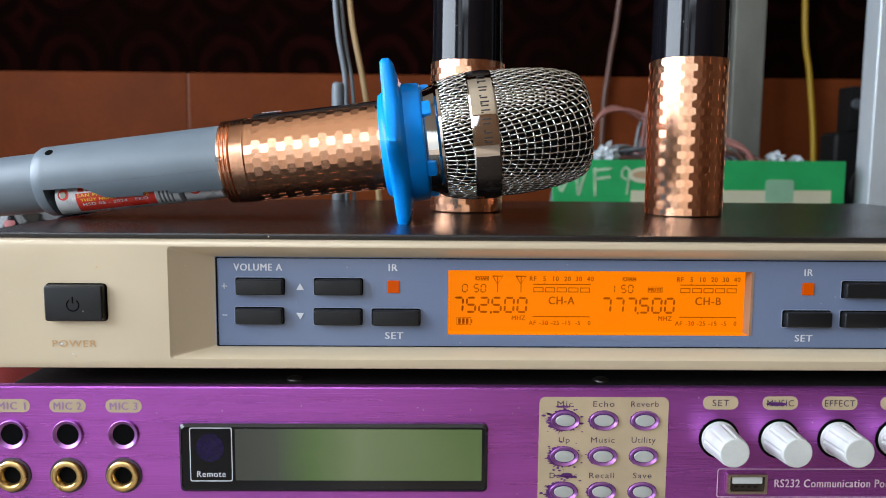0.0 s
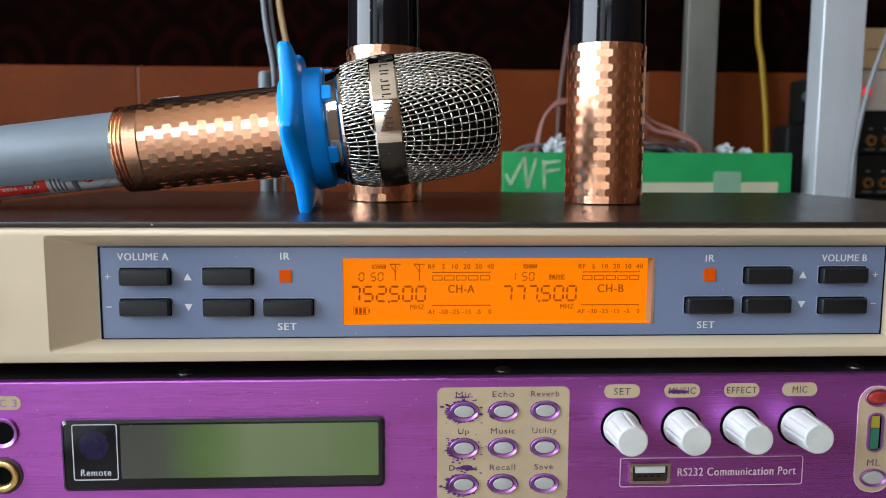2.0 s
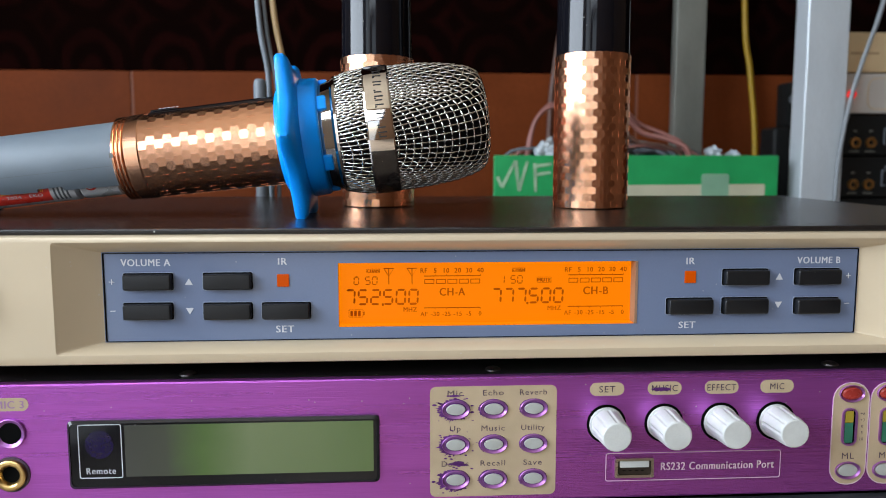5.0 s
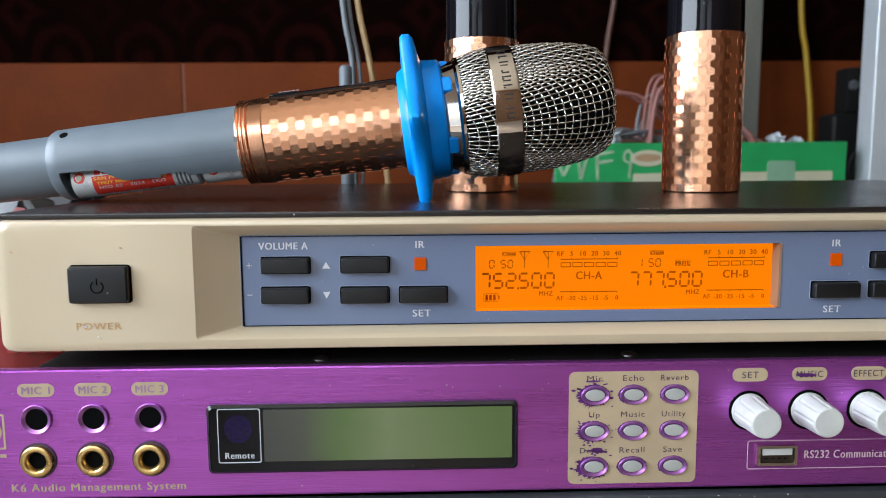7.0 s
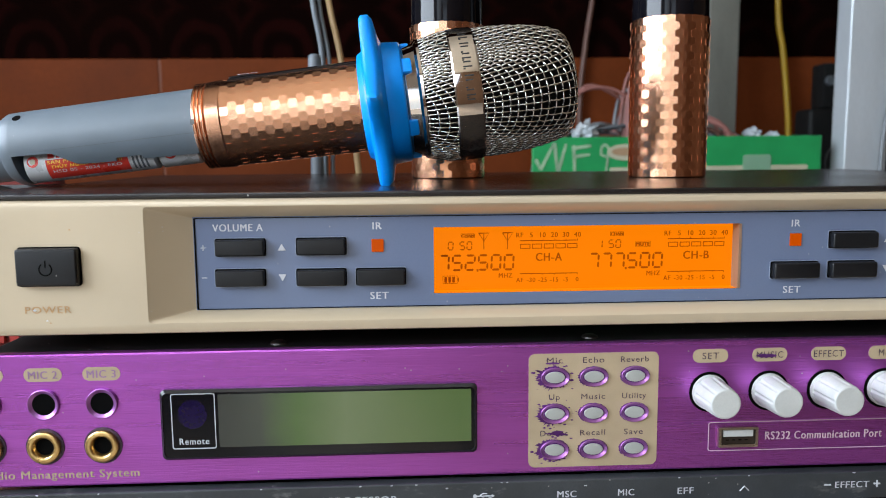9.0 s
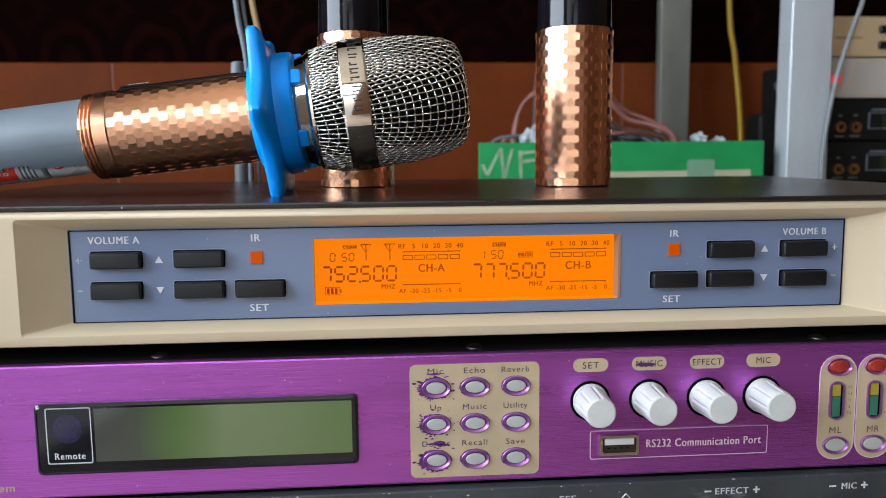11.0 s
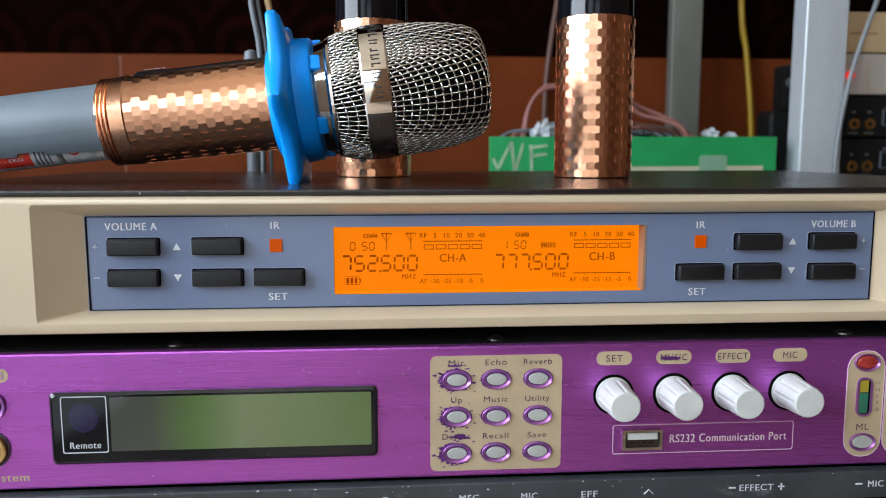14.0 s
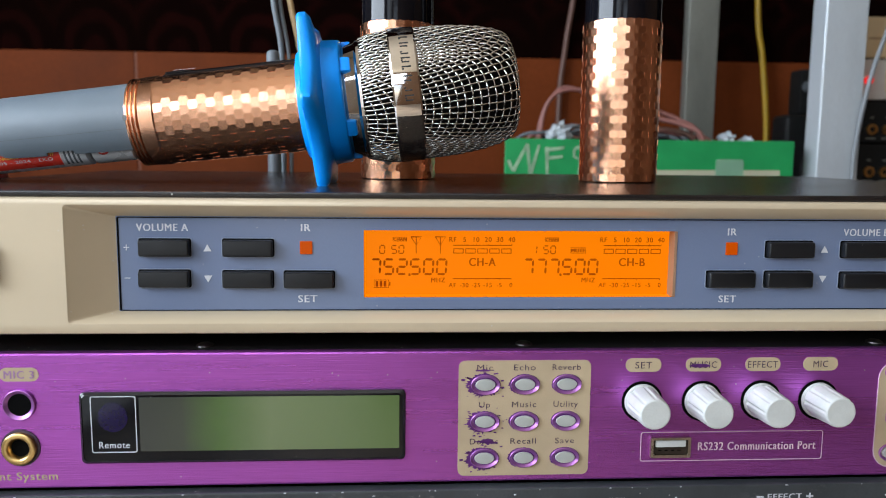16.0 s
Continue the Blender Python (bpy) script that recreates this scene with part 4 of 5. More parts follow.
def microphone():
    d = thing("microphone", (-0.13, 0.06, lid_z(0.06)), "copper handheld microphone with chrome grille lying on the receiver", "microphone")
    M = pose(-0.0424, 0.060, 0.9436, 0, -6.6, 0)
    outline = [(0.0475, 0.0), (0.0474, 0.0095), (0.0466, 0.0155), (0.0452, 0.0188), (0.0430, 0.0207), (0.0388, 0.0222), (0.0318, 0.0237), (0.0225, 0.0247), (0.0150, 0.0250), (0.0086, 0.0249)]

    def head_at(far):
        for (sa, ra), (sb, rb) in zip(outline, outline[1:]):
            d = math.hypot(sb - sa, rb - ra)
            if far <= d:
                return sa + (sb - sa) * far / d, ra + (rb - ra) * far / d
            far -= d
        return outline[-1]

    def neck_at(far):
        t = (far - 0.060) / 0.0134
        return 0.0004 - 0.0134 * t, 0.0252 - 0.0024 * t * t

    part("foam", lathe([(-0.0128, 0.0203), (0.0, 0.0235), (0.009, 0.0236)] + [(s - 0.0010, max(0.0005, r - 0.0014)) for s, r in outline[-2::-1]], M, 48), FOAM, d, "black foam behind the grille", smooth=40)
    length = sum(math.hypot(b[0] - a[0], b[1] - a[1]) for a, b in zip(outline, outline[1:]))
    part("head_grille", woven(M, head_at, length, 0.0, length, 0.0030, 0.00041, bmesh.new()), WIRE, d, "woven steel wire grille", smooth=80)
    part("neck_grille", woven(M, neck_at, 0.0735, 0.060, 0.0734, 0.0037, 0.00042, bmesh.new(), 205.0), WIRE, d, "woven steel wire grille", smooth=80)
    band = part("grille_band", lathe([(-0.0016, 0.0248), (-0.0014, 0.0256), (-0.0008, 0.0260), (0.0040, 0.0262), (0.0083, 0.0260), (0.0089, 0.0256), (0.0091, 0.0248)], M, 96), CHROME, d, "polished chrome band with dark mark", smooth=30)
    # the maker's mark, as plain bars
    for k in range(9):
        a = radians(122 + 7.8 * k)
        for q, (lo, hi) in enumerate(((0.0028, 0.0062), (0.0028, 0.0036), (0.0030, 0.0058))):
            if (k + q) % 4 == 3:
                continue
            bm = bmesh.new()
            b0 = a + 0.032 * q
            bm.faces.new([bm.verts.new(M @ Vector((u, 0.02628 * math.cos(b), 0.02628 * math.sin(b)))) for u, b in ((lo, b0), (hi, b0), (hi, b0 + 0.018), (lo, b0 + 0.018))])
            part("mark_bar", bm, INK, band)
    part("cone", lathe([(-0.030, 0.0182), (-0.0240, 0.0196), (-0.0145, 0.0225), (-0.0135, 0.0236), (-0.0125, 0.0238), (-0.0124, 0.0225)], M, 96), CHROME, d, "polished chrome neck cone", smooth=30)
    # anti-roll ring
    loops, n = [], 144
    for s, r, lobe in ((-0.0365, 0.0180, 0), (-0.0369, 0.0192, 0), (-0.0366, 0.0204, 0), (-0.0352, 0.0213, 0), (-0.0345, 0.0222, 0.0002), (-0.0340, 0.0296, 0.0024), (-0.0336, 0.0322, 0.0046), (-0.0325, 0.0331, 0.0050),
                       (-0.0300, 0.0330, 0.0050), (-0.0286, 0.0318, 0.0042), (-0.0274, 0.0268, 0.0012), (-0.0266, 0.0241, 0), (-0.0204, 0.0237, 0), (-0.0197, 0.0231, 0), (-0.0195, 0.0215, 0), (-0.0196, 0.0190, 0)):
        loop = []
        for i in range(n):
            a = 2 * math.pi * i / n
            off = (math.degrees(a) - 120 + 30) % 60 - 30
            c = (0.866 / math.cos(radians(30 - abs(off))) - 0.93) / 0.07
            k = r + lobe * min(c, 0.82)
            loop.append(M @ Vector((s, k * math.cos(a), k * math.sin(a))))
        loops.append(loop)
    ring = part("anti_roll_ring", loft(loops), SILICONE, d, "blue silicone anti-roll ring with six lobes", smooth=45)
    for a in (147, 211, 271, 327, 27, 87):
        q = M @ pose(0, 0, 0, a, 0, 0)
        b = box(-0.0200, -0.0160, 0.0206, 0.0227, -0.0033, 0.0033, 0.0009)
        for v in b.verts:
            v.co = q @ v.co
        part("tab", b, SILICONE, ring, smooth=30)
    # copper sleeve
    part("sleeve", facets(M, -0.0903, -0.0345, 0.0168, 0.0176), COPPER, d, "rose copper sleeve with flat hammered facets")
    part("sleeve_end", lathe([(-0.0905, 0.0160), (-0.0905, 0.01650), (-0.088, 0.0166), (-0.0345, 0.0173)], M, 48), COPPER, d, smooth=30)
    b = loft([[M @ Vector((s, r * math.cos(radians(a)), r * math.sin(radians(a)))) for a in range(72, 109, 3)] + [M @ Vector((s, 0.016 * math.cos(radians(a)), 0.016 * math.sin(radians(a)))) for a in range(108, 71, -3)] for s, r in ((-0.088, 0.0172), (-0.0865, 0.0177), (-0.038, 0.0184), (-0.036, 0.0178))])
    strip = part("control_strip", b, GLOSS_BLACK, d, "glossy black control strip", smooth=30)
    part("switch", lathe([(-0.0055, 0.0), (-0.0052, 0.0009), (0.0, 0.0011), (0.0052, 0.0009), (0.0055, 0.0)], M @ pose(-0.083, 0, 0.0174), 12, caps=False), GLOSS_BLACK, strip, smooth=40)
    prof = [(-0.1013, 0.0150), (-0.1010, 0.0160)]
    for k in range(3):
        s = -0.1007 + 0.0015 * k
        prof += [(s, 0.0162), (s + 0.0003, 0.0168), (s + 0.0008, 0.0168), (s + 0.0011, 0.0161)]
    prof += [(-0.0962, 0.0163), (-0.0959, 0.0169), (-0.0925, 0.0171), (-0.0907, 0.0172), (-0.0902, 0.0169)]
    part("thread", lathe(prof, M, 72), COPPER, d, "bare threaded copper collar", smooth=25)
    q = M @ pose(0, 0, 0, 176, 0, 0)
    b = box(-0.1014, -0.1000, 0.0158, 0.0169, -0.0010, 0.0010)
    for v in b.verts:
        v.co = q @ v.co
    part("slot", b, SCREW, d)
    # chassis: a tube cut open below for the batteries
    bm, rows, n = bmesh.new(), [], 40
    for u, edge in ((-0.1710, 194), (-0.1610, 195), (-0.1560, 196), (-0.1530, 203), (-0.1480, 217), (-0.1450, 219), (-0.1330, 221), (-0.1328, 215), (-0.1230, 215), (-0.1228, 222), (-0.1012, 224)):
        r = 0.0142 + (u + 0.171) / 0.0673 * 0.0010
        ring_of = []
        for q in (r, r - 0.0018):
            ring_of.append([bm.verts.new(M @ Vector((u, q * math.cos(radians(-60 + (edge + 60) * i / n)), q * math.sin(radians(-60 + (edge + 60) * i / n))))) for i in range(n + 1)])
        rows.append(ring_of[0] + ring_of[1][::-1])
    for a, b in zip(rows, rows[1:]):
        for i in range(len(a)):
            j = (i + 1) % len(a)
            bm.faces.new((a[i], a[j], b[j], b[i]))
    bm.faces.new(rows[0][::-1]), bm.faces.new(rows[-1])
    chassis = part("chassis", bm, CHASSIS, d, "grey plastic chassis with open battery bay", smooth=30)
    lathe_end = lathe([(-0.1708, 0.0123), (-0.1708, 0.0142), (-0.1738, 0.0141), (-0.1752, 0.0134), (-0.1758, 0.0121), (-0.2250, 0.0114), (-0.2262, 0.0104)], M, 64)
    part("end_piece", lathe_end, CHASSIS, d, "grey plastic end of the chassis", smooth=35)
    part("pin_hole", lathe([(0, 0.0016), (0.0004, 0.0016)], M @ pose(-0.1686, 0, 0, 128, 0, 0) @ pose(0, 0.01395, 0, 0, 0, 90), 16), DARK_HOLE, chassis)
    seam = bmesh.new()
    edges = [[seam.verts.new(M @ Vector((u, q * math.cos(radians(a)), q * math.sin(radians(a))))) for u, q in ((-0.160, 0.01441), (-0.140, 0.01471), (-0.120, 0.01501), (-0.1016, 0.01528))] for a in (190.2, 191.0)]
    for k in range(3):
        seam.faces.new((edges[0][k], edges[0][k + 1], edges[1][k + 1], edges[1][k]))
    part("seam", seam, STUB, chassis, "fine dark parting line")
    for k in range(5):
        u = -0.0838 + 0.0017 * k
        g = bmesh.new()
        g.faces.new([g.verts.new(M @ Vector((p, 0.0186 * math.cos(radians(a)), 0.0186 * math.sin(radians(a))))) for p, a in ((u, 99), (u + 0.0011, 99), (u + 0.0011, 106), (u, 106))])
        part("print_bar", g, PRINT_WHITE, strip)
    for s0, s1, body, stripe in ((-0.1687, -0.1190, CAN_WHITE, CAN_RED), (-0.1178, -0.1020, CAN_WHITE, None)):
        B = M @ pose(0, -0.0037, -0.0071)
        cell = part("battery", lathe([(s0, 0.0060), (s0 + 0.0006, 0.0070), (s1 - 0.0006, 0.0070), (s1, 0.0060)], B, 40), body, d, "white and red battery cell", smooth=35)
        def patch(u0, u1, a0, a1, mat, r=0.00706):
            g = bmesh.new()
            k = 10
            lo = [g.verts.new(B @ Vector((u0, r * math.cos(radians(a0 + (a1 - a0) * i / k)), r * math.sin(radians(a0 + (a1 - a0) * i / k))))) for i in range(k + 1)]
            hi = [g.verts.new(B @ Vector((u1, r * math.cos(radians(a0 + (a1 - a0) * i / k)), r * math.sin(radians(a0 + (a1 - a0) * i / k))))) for i in range(k + 1)]
            for i in range(k):
                g.faces.new((lo[i], lo[i + 1], hi[i + 1], hi[i]))
            part("print", g, mat, cell)
        def disc(u, a, w, mat, r):
            g = bmesh.new()
            ring_of = [(u + w * math.cos(radians(t)), radians(a) + w / r * math.sin(radians(t))) for t in range(0, 360, 15)]
            g.faces.new([g.verts.new(B @ Vector((p, r * math.cos(q), r * math.sin(q)))) for p, q in ring_of])
            part("print", g, mat, cell)
        def wrapped(text, u, a, size, wide, mat):
            ob = letters("lettering", text, 0.0, 0.0, 0.0, size, mat, cell, wide=wide, bold=0.006)
            for v in ob.data.vertices:
                q = radians(a) - v.co.z / 0.0071
                v.co = B @ Vector((u + v.co.x, (0.00714 - v.co.y) * math.cos(q), (0.00714 - v.co.y) * math.sin(q)))
        if stripe:
            patch(-0.1600, -0.1290, 172, 240, CAN_RED)
            disc(-0.1648, 172, 0.0022, CAN_RED, 0.00712)
            disc(-0.1648, 172, 0.0011, CARTON_WHITE, 0.00716)
            for u0, u1 in ((-0.1590, -0.1566), (-0.1558, -0.1536), (-0.1528, -0.1506)):
                patch(u0, u1, 152, 168, CAN_RED)
            wrapped("S\u1ea2N PH\u1ea8M KH\u00d4NG", -0.1475, 180, 0.0012, 0.0235, CAN_YELLOW)
            wrapped("TH\u1ee6Y NG\u00c2N V\u00c0 CADIMI", -0.1448, 195, 0.0012, 0.0270, CAN_YELLOW)
            wrapped("HSD 05 - 2024 - EKO", -0.1448, 210, 0.0013, 0.0260, CAN_WHITE)
            for k in range(4):
                patch(-0.1275 + 0.0016 * k, -0.1267 + 0.0016 * k, 150, 240, DARK_GREY)
        else:
            disc(-0.1128, 196, 0.0024, CAN_RED, 0.00712)
            disc(-0.1128, 196, 0.0015, CAN_WHITE, 0.00716)
            disc(-0.1128, 194, 0.0006, CAN_RED, 0.00719)
    return d


microphone()

# ---- the two sleeves that stand behind it ----


def sleeve():
    d = thing("microphone_sleeve", (0.0, 0.0, 0.0), "rose copper faceted sleeve with a glossy black end, standing upright", "microphone sleeve", "sleeves standing on the receiver")
    up = pose(0, 0, 0, 0, -90, 0)
    bm = facets(up, 0.0006, 0.0716, 0.0177, 0.0177)
    part("grip", bm, COPPER, d, "rose copper grip with flat facets")
    part("foot_rim", lathe([(0.0, 0.0158), (0.0, 0.0170), (0.0004, 0.01745), (0.0716, 0.01745)], up, 48), COPPER, d, smooth=30)
    part("black_end", lathe([(0.0715, 0.0172), (0.0720, 0.0172), (0.110, 0.0168), (0.135, 0.0160), (0.140, 0.0150), (0.1425, 0.0125), (0.143, 0.001)], up, 72), GLOSS_BLACK, d, "glossy black tube end", smooth=35)
    return d


first = sleeve()
first.location = (0.0607, 0.104, lid_z(0.104) - 0.0001)
copy_thing(first, pose(-0.0420, 0.121, lid_z(0.121) - 0.0001, 0, 0, 9))

# ---- things behind the receiver ----


def cable(name, pts, r, material, label, category="cable", group=""):
    return solid(name, tube(spline(pts), r, 8), material, label, category, group, smooth=60)


def antenna():
    d = thing("antenna", (-0.1125, 0.222, 0.755), "dark grey stub antenna behind the receiver", "antenna")
    part("stem", lathe([(0.0, 0.006), (0.15, 0.006), (0.152, 0.0042), (0.1728, 0.0040)], pose(-0.1180, 0.225, 0.7552, 0, -90, 0), 24), DARK_GREY, d, smooth=35)
    part("tip", lathe([(0.0, 0.0034), (0.0008, 0.0040), (0.052, 0.0040), (0.0545, 0.0036), (0.0555, 0.0022)], pose(-0.1180, 0.225, 0.9280, 0, -90, 0), 24), STUB, d, smooth=35)


antenna()
cable("cable", [(-0.1145, 0.236, 0.7580), (-0.1145, 0.237, 0.90), (-0.1145, 0.238, 0.98), (-0.1200, 0.240, 1.02), (-0.1265, 0.25, 1.10), (-0.130, 0.25, 1.20)], 0.0019, STUB, "grey cable rising behind the receiver", group="cables behind the receiver")
cable("cable", [(-0.1105, 0.238, 0.7580), (-0.1100, 0.239, 0.90), (-0.1100, 0.239, 0.975), (-0.1165, 0.243, 1.02), (-0.123, 0.25, 1.10), (-0.126, 0.25, 1.20)], 0.0014, STUB, "thin grey cable rising behind the receiver", group="cables behind the receiver")
cable("cable", [(-0.083, 0.240, 0.7580), (-0.093, 0.241, 0.905), (-0.103, 0.243, 0.98), (-0.112, 0.246, 1.03), (-0.117, 0.26, 1.10), (-0.121, 0.26, 1.20)], 0.0021, TAN_FLEX, "tan cable rising behind the receiver", group="cables behind the receiver")


def post(x0, x1, y, z1, depth, mat, label):
    """An upright of rectangular steel tube with rounded edges and a foot plate."""
    d = thing("shelf_upright", ((x0 + x1) / 2, y, 0.755), label, "shelf upright", "uprights of the shelf frame")
    part("tube", box(x0, x1, y, y + depth, 0.7575, z1, 0.0022, 3), mat, d, smooth=35)
    part("foot_plate", box(x0 - 0.008, x1 + 0.008, y - 0.006, y + depth + 0.006, 0.7552, 0.7574, 0.0004, 1), mat, d)
    return d


post(0.4005, 0.4462, 0.528, 2.2, 0.027, GALV, "pale painted steel shelf upright")
post(0.3600, 0.4030, 0.800, 2.2, 0.019, GALV_OLD, "dull grey steel shelf upright")


def carton():
    x0, x1, y0, y1, z0, z1 = 0.068, 0.3765, 0.53, 0.70, 0.755, 0.9415
    d = thing("carton", (0.22, 0.61, 0.755), "open green cardboard carton full of cables, behind the receiver", "carton")
    t = 0.004
    part("front_wall", box(x0, x1, y0, y0 + t, z0, z1, 0.0008, 1), CARTON, d)
    part("back_wall", box(x0 + 0.034, x1, y1 - t, y1, z0, z1 + 0.004, 0.0008, 1), CARTON_BROWN, d)
    part("side_wall", loft([[(x0, y0 + t, z), (x0 + t, y0 + t, z), (x0 + 0.034 + t, y1 - t, z), (x0 + 0.034, y1 - t, z)] for z in (z0, z1)]), CARTON, d)
    part("side_wall", box(x1 - t, x1, y0 + t, y1 - t, z0, z1, 0.0008, 1), CARTON, d)
    part("base", box(x0 + 0.038, x1 - t, y0 + t, y1 - t, z0, z0 + t), CARTON_BROWN, d)
    f = y0 - 0.0004
    part("print", plate([(0.150, 0.85), (0.362, 0.85), (0.362, 0.9110), (0.205, 0.9100), (0.150, 0.9095)], f, y0), CARTON_WHITE, d)
    # brushed marks: three letters by hand
    strokes = (((0.0714, 0.919), (0.0765, 0.908)), ((0.0765, 0.908), (0.0908, 0.936)), ((0.0908, 0.936), (0.0945, 0.904)), ((0.0945, 0.904), (0.1033, 0.935)),
               ((0.1113, 0.933), (0.1125, 0.903)), ((0.1113, 0.930), (0.1295, 0.9325)), ((0.1135, 0.9215), (0.1284, 0.9235)),
               ((0.1400, 0.930), (0.1440, 0.934)), ((0.1440, 0.934), (0.1485, 0.930)), ((0.1485, 0.930), (0.1470, 0.9205)), ((0.1470, 0.9205), (0.1405, 0.923)), ((0.1405, 0.923), (0.1400, 0.930)), ((0.1485, 0.930), (0.1455, 0.905)))
    for k, (a, b) in enumerate(strokes):
        n = Vector((b[1] - a[1], a[0] - b[0])).normalized() * (0.0019 if k < 7 else 0.0015)
        e = 0.00003 * k
        part("print", plate([(a[0] - n[0], a[1] - n[1]), (b[0] - 0.7 * n[0], b[1] - 0.7 * n[1]), (b[0] + 0.7 * n[0], b[1] + 0.7 * n[1]), (a[0] + n[0], a[1] + n[1])], f - e, y0), CHALK, d)
    part("logo", plate(oval(0.165, 0.9255, 0.018, 0.0085, 24), f - 0.0006, y0), CARTON_WHITE, d)
    part("logo", plate(oval(0.165, 0.9260, 0.014, 0.0042, 24), f - 0.0010, y0), CARTON_BROWN, d)
    part("tape", plate(rrect(0.292, 0.322, 0.898, 0.922, 0.003), f - 0.0003, y0), TAPE, d)
    return d


carton()
rnd = random.Random(4)
for k in range(16):
    x, y = 0.135 + 0.13 * rnd.random(), 0.575 + 0.08 * rnd.random()
    w, h = 0.03 + 0.05 * rnd.random(), 0.006 + 0.012 * rnd.random()
    z = 0.936 + 0.004 * rnd.random()
    pts = [(x - w, y, z - 0.05), (x - w * 0.8, y, z + 0.004), (x - w * 0.3, y - 0.01, z + h), (x + w * 0.4, y + 0.01, z + h * 0.8), (x + w, y, z + 0.002), (x + w * 1.05, y + 0.005, z - 0.05)]
    cable("cable", pts, 0.0017 + 0.001 * rnd.random(), (PINK_FLEX, DARK_GREY, GREY_FLEX, DARK_GREY)[k % 4], ("faded red", "black", "grey", "black")[k % 4] + " cable coiled in the carton", group="cables in the carton")
cable("cable", [(0.115, 0.60, 0.90), (0.118, 0.60, 0.955), (0.126, 0.60, 0.985), (0.145, 0.60, 0.998), (0.175, 0.60, 0.995), (0.20, 0.60, 0.975), (0.215, 0.60, 0.955), (0.22, 0.60, 0.90)], 0.0022, PINK_FLEX, "faded red cable looped above the carton", group="cables in the carton")
cable("cable", [(0.112, 0.615, 0.90), (0.120, 0.615, 0.965), (0.133, 0.615, 0.992), (0.150, 0.615, 1.003), (0.180, 0.615, 0.99), (0.212, 0.615, 0.965), (0.235, 0.615, 0.945), (0.24, 0.615, 0.90)], 0.0018, PINK_FLEX, "faded red cable looped above the carton", group="cables in the carton")
cable("cable", [(0.185, 0.59, 0.90), (0.188, 0.59, 0.985), (0.194, 0.59, 1.0), (0.205, 0.59, 0.975), (0.222, 0.59, 0.955), (0.235, 0.59, 0.90)], 0.0028, PINK_FLEX, "thick faded red cable standing out of the carton", group="cables in the carton")
for k, (dz, r) in enumerate(((-0.010, 0.0028), (0.000, 0.0022), (-0.020, 0.0026), (0.004, 0.0017), (-0.028, 0.0024), (-0.034, 0.0030), (-0.015, 0.0020))):
    y = 0.570 + 0.010 * k
    mat, word = ((PINK_FLEX, "faded red"), (PINK_FLEX, "faded red"), (BROWN_FLEX, "brown"), (PINK_FLEX, "faded red"), (BROWN_FLEX, "brown"), (DARK_GREY, "black"), (GREY_FLEX, "grey"))[k]
    cable("cable", [(0.176, y, 0.90), (0.184, y, 0.995 + dz), (0.198, y, 1.014 + dz), (0.216, y, 1.000 + dz), (0.240, y + 0.004, 0.978 + dz), (0.268, y, 0.966 + 0.6 * dz), (0.290, y - 0.006, 0.950 + 0.4 * dz), (0.300, y, 0.90)], r, mat, word + " cable hanging out of the carton", group="cables in the carton")
cable("cable", [(0.505, 0.845, 0.7580), (0.503, 0.845, 0.95), (0.490, 0.845, 1.07), (0.478, 0.845, 1.16), (0.47, 0.845, 1.5)], 0.0042, YELLOW, "yellow cable hanging in front of the tiled wall")
cable("cable", [(0.190, 0.855, 0.7585), (0.192, 0.855, 1.0), (0.200, 0.855, 1.09), (0.212, 0.855, 1.2), (0.215, 0.855, 1.5)], 0.0040, BROWN_FLEX, "brown cable hanging in front of the wall")
cable("cable", [(0.438, 0.523, 0.7580), (0.4375, 0.523, 0.90), (0.4400, 0.523, 0.95), (0.448, 0.523, 1.00), (0.457, 0.523, 1.035), (0.465, 0.523, 1.06), (0.477, 0.523, 1.10), (0.497, 0.523, 1.2)], 0.0024, GREY_FLEX, "grey cable hanging beside the shelf upright")


def film(name, cx, cy, cz, w, h, seed, mat, label):
    """A crumpled scrap."""
    bm = bmesh.new()
    bmesh.ops.create_icosphere(bm, subdivisions=3, radius=1.0)
    for v in bm.verts:
        k = 0.7 + 0.55 * noise.noise(v.co * 2.3 + Vector((seed, 0, 0))) + 0.3 * noise.noise(v.co * 6 + Vector((0, seed, 0)))
        v.co = Vector((cx + v.co.x * w * k, cy + v.co.y * 0.02 * k, cz + v.co.z * h * k))
    return solid(name, bm, mat, label, "scrap", smooth=12)


film("plastic_bag", 0.130, 0.56, 0.945, 0.017, 0.018, 1.0, FILM, "crumpled clear plastic bag on the carton")
film("plastic_scrap", 0.333, 0.60, 0.945, 0.010, 0.010, 5.0, FILM, "crumpled clear plastic scrap in the carton")
film("plastic_scrap", 0.357, 0.60, 0.942, 0.006, 0.008, 9.0, FILM, "crumpled clear plastic scrap in the carton")
film("black_bag", 0.150, 0.63, 0.938, 0.050, 0.024, 3.0, RUBBER, "crumpled black bag in the carton")
film("black_bag", 0.290, 0.63, 0.936, 0.048, 0.022, 7.0, RUBBER, "crumpled black bag in the carton")


def rack_unit(name, x0, z0, h, mat, label):
    d = thing(name, (x0 + 0.24, 0.58, z0), label, "rack unit", "units stacked beside the shelf upright")
    part("faceplate", box(x0, x0 + 0.48, 0.56, 0.565, z0 + 0.0005, z0 + h - 0.0008, 0.001, 1), mat, d)
    part("housing", box(x0 + 0.01, x0 + 0.47, 0.5652, 0.61, z0, z0 + h, 0.001, 1), LID_BLACK, d)
    return d


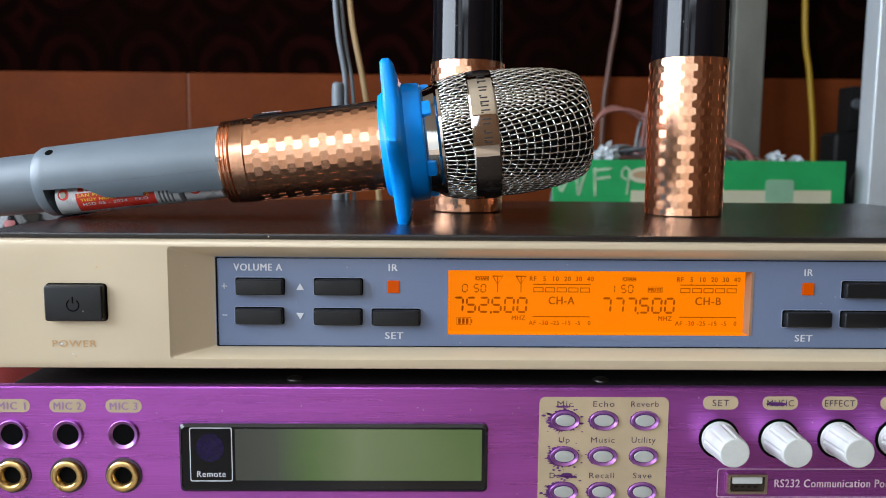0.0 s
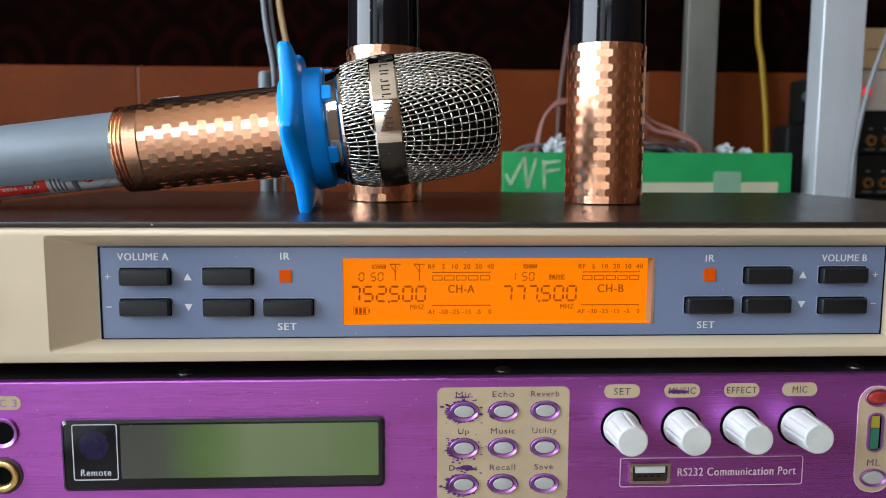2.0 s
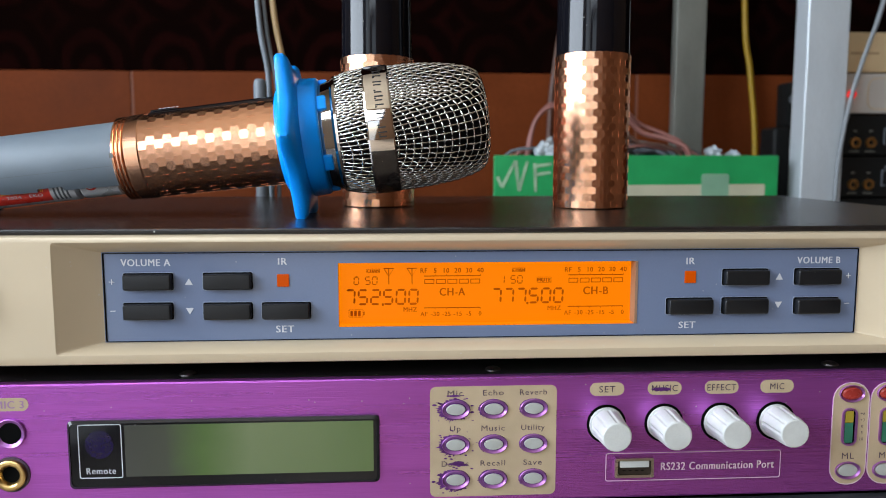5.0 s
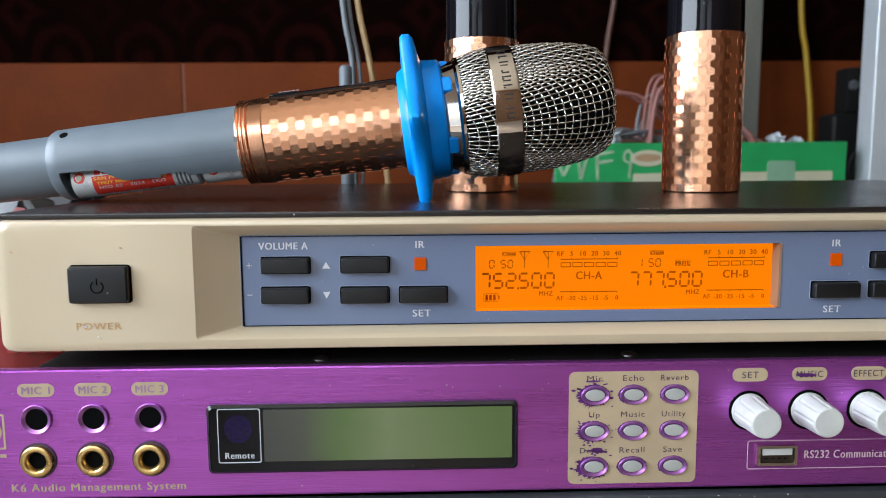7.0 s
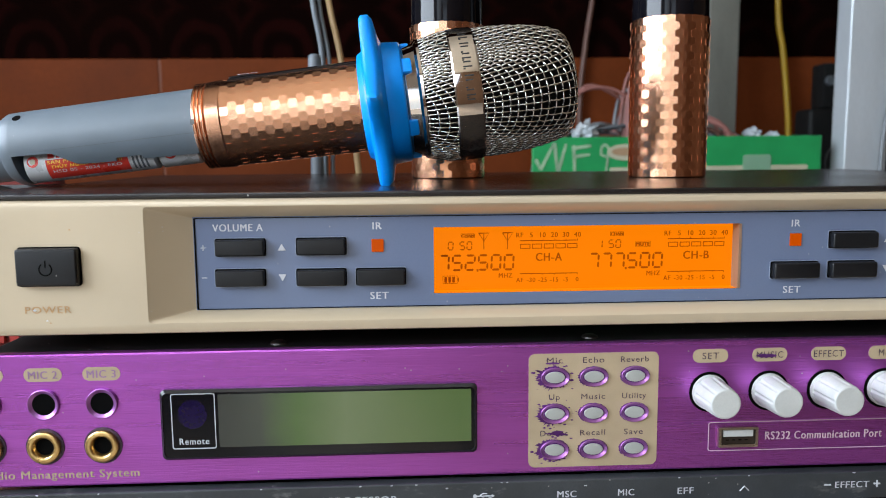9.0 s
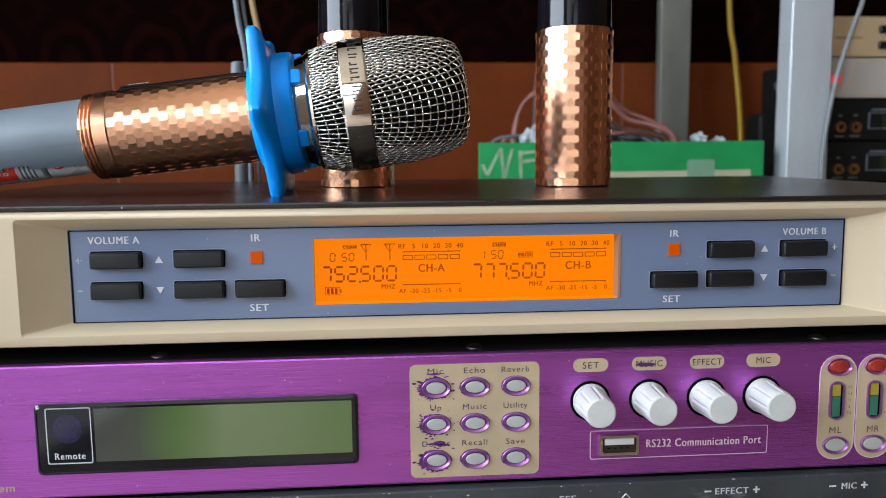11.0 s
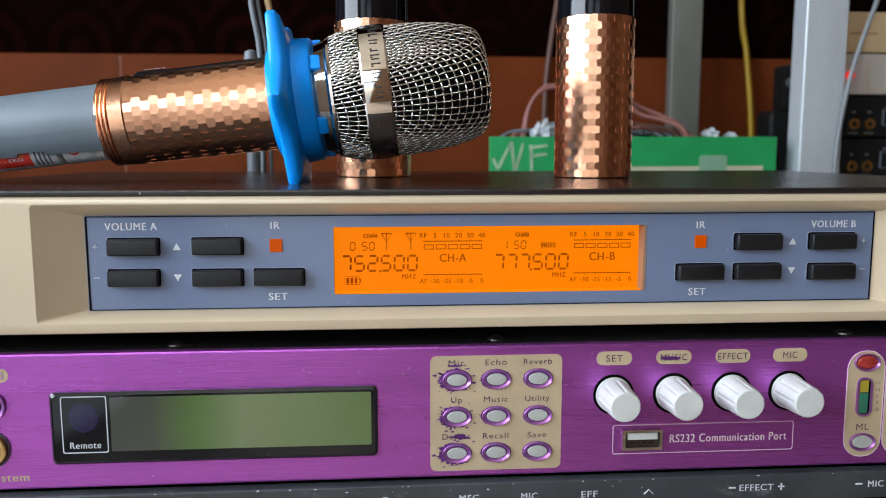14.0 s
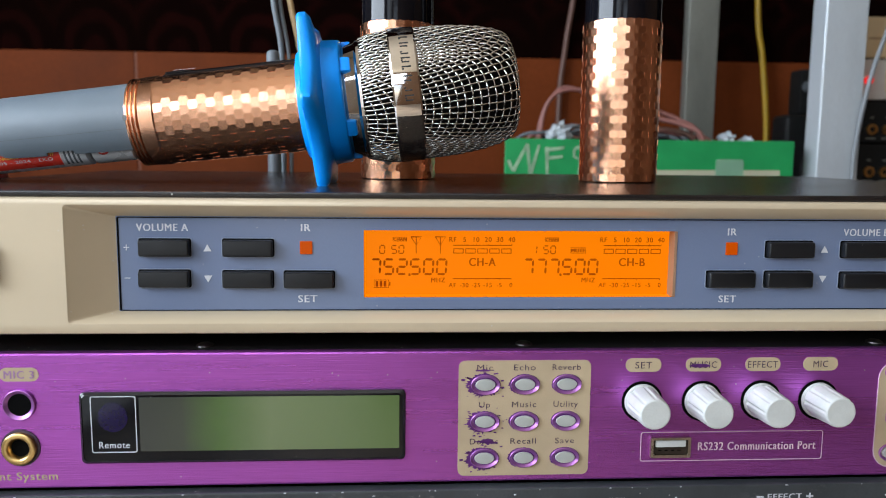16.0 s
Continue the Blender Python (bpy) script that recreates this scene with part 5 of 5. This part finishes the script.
for k in range(5):
    z0 = 0.7552 + 0.0466 * k
    u = rack_unit("mixer_unit", 0.447, z0, 0.0462, MATT_BLACK, "black rack mixer with gold jacks and a small display")
    if k > 1:
        zc = z0 + 0.0148
        for x in (0.4785, 0.4965, 0.60, 0.62):
            j = part("gold_jack", ring_plate(oval(x, zc, 0.0060, 0.0060, 24), oval(x, zc, 0.0030, 0.0030, 24), 0.557, 0.5605), GOLD, u)
            part("caption", box(x - 0.0055, x + 0.0055, 0.5595, 0.5602, zc - 0.0105, zc - 0.0088), GALV_OLD, u)
            part("caption", box(x - 0.002, x + 0.002, 0.5595, 0.5602, zc + 0.012, zc + 0.014), GALV_OLD, u)
        part("display_frame", ring_plate(rrect(0.5115, 0.575, zc - 0.002, zc + 0.0165, 0.001), rrect(0.5125, 0.574, zc - 0.001, zc + 0.0155, 0.001), 0.558, 0.5605), STUB, u)
        part("window", box(0.5130, 0.5235, 0.559, 0.5602, zc + 0.001, zc + 0.0135), MATT_BLACK, u)
        part("display", box(0.528, 0.574, 0.559, 0.5602, zc - 0.001, zc + 0.0155), DIM_SCREEN, u)
        part("caption", box(0.515, 0.56, 0.5595, 0.5602, zc + 0.0185, zc + 0.0205), STUB, u)
u = rack_unit("amplifier", 0.447, 0.9884, 0.0448, GREY_FACE, "grey rack amplifier with a red lamp")
part("red_lamp", lathe([(0, 0.0045), (0.004, 0.0045), (0.006, 0.003), (0.0062, 0.0005)], pose(0.4705, 0.56, 1.0095, 0, 0, -90), 20), emitter("lit_red_lamp", (1.0, 0.02, 0.02), 0.8), u, "lit red lamp", smooth=35)
part("recess", ring_plate(rrect(0.49, 0.60, 0.993, 1.028, 0.01), rrect(0.491, 0.599, 0.994, 1.027, 0.009), 0.5594, 0.5605), CREAM, u)
u = rack_unit("amplifier", 0.447, 1.0334, 0.0448, CREAM, "cream rack amplifier with small black keys")
for x in (0.5235, 0.545):
    for z in (1.0465, 1.0635):
        part("key", box(x - 0.006, x + 0.006, 0.556, 0.5602, z - 0.004, z + 0.004, 0.001, 1), BUTTON_BLACK, u)
part("caption", box(0.468, 0.50, 0.5595, 0.5602, 1.0535, 1.0555), CARTON_BROWN, u)


def speaker():
    d = thing("small_speaker", (0.54, 0.78, 0.755), "small black loudspeaker in front of the tiles", "loudspeaker")
    part("cabinet", box(0.486, 0.600, 0.756, 0.800, 0.7552, 0.985, 0.008, 3), MATT_BLACK, d, smooth=35)
    part("cone", lathe([(0, 0.035), (0.003, 0.034), (-0.012, 0.012), (-0.008, 0.001)], pose(0.543, 0.755, 0.91, 0, 0, -90), 32), RUBBER, d, smooth=40)


speaker()


def adapter():
    d = thing("power_adapter", (0.53, 0.77, 0.985), "small black power adapter standing on the loudspeaker", "power adapter")
    part("case", box(0.5035, 0.560, 0.758, 0.790, 0.9852, 1.046, 0.004, 2), MATT_BLACK, d, smooth=35)
    part("plug_cap", lathe([(0, 0.007), (0.003, 0.006), (0.0035, 0.001)], pose(0.512, 0.7579, 1.022, 0, 0, -90), 20), DARK_GREY, d, smooth=40)


adapter()


def packet():
    """A standing foil packet with bulging faces and crimped seams."""
    d = thing("snack_packet", (-0.262, 0.14, 0.755), "crumpled red foil packet standing beside the receiver", "packet")

    def sheet(z0, z1, grow):
        loops = []
        for k in range(13):
            z = z0 + (z1 - z0) * k / 12
            t = (z - 0.7552) / 0.166
            bulge = 0.004 + 0.026 * math.sin(math.pi * min(1.0, max(0.0, t))) ** 0.7 + grow
            loop = []
            for i in range(40):
                a = 2 * math.pi * i / 40
                p = Vector((math.cos(a), math.sin(a), 6.0 * t))
                w = 1.0 + 0.10 * noise.noise(p * 1.7) + 0.04 * noise.noise(p * 5.0)
                loop.append((-0.266 + (0.030 + grow) * w * math.cos(a), 0.14 + bulge * w * math.sin(a), z))
            loops.append(loop)
        return loft(loops)

    part("pouch", sheet(0.7552, 0.9190, 0.0), FOIL_RED, d, smooth=35)
    part("pale_band", sheet(0.872, 0.884, 0.0005), CARTON_BROWN, d, "pale printed band", smooth=35)
    part("dark_band", sheet(0.892, 0.908, 0.0005), GLOSS_BLACK, d, "dark printed band", smooth=35)
    for k in range(4):
        part("print_bar", box(-0.272 + 0.007 * k, -0.2675 + 0.007 * k, 0.1085, 0.1105, 0.834, 0.846), KEY_RED, d)


packet()

# ---- small pieces of the setting ----
wall_tiles()
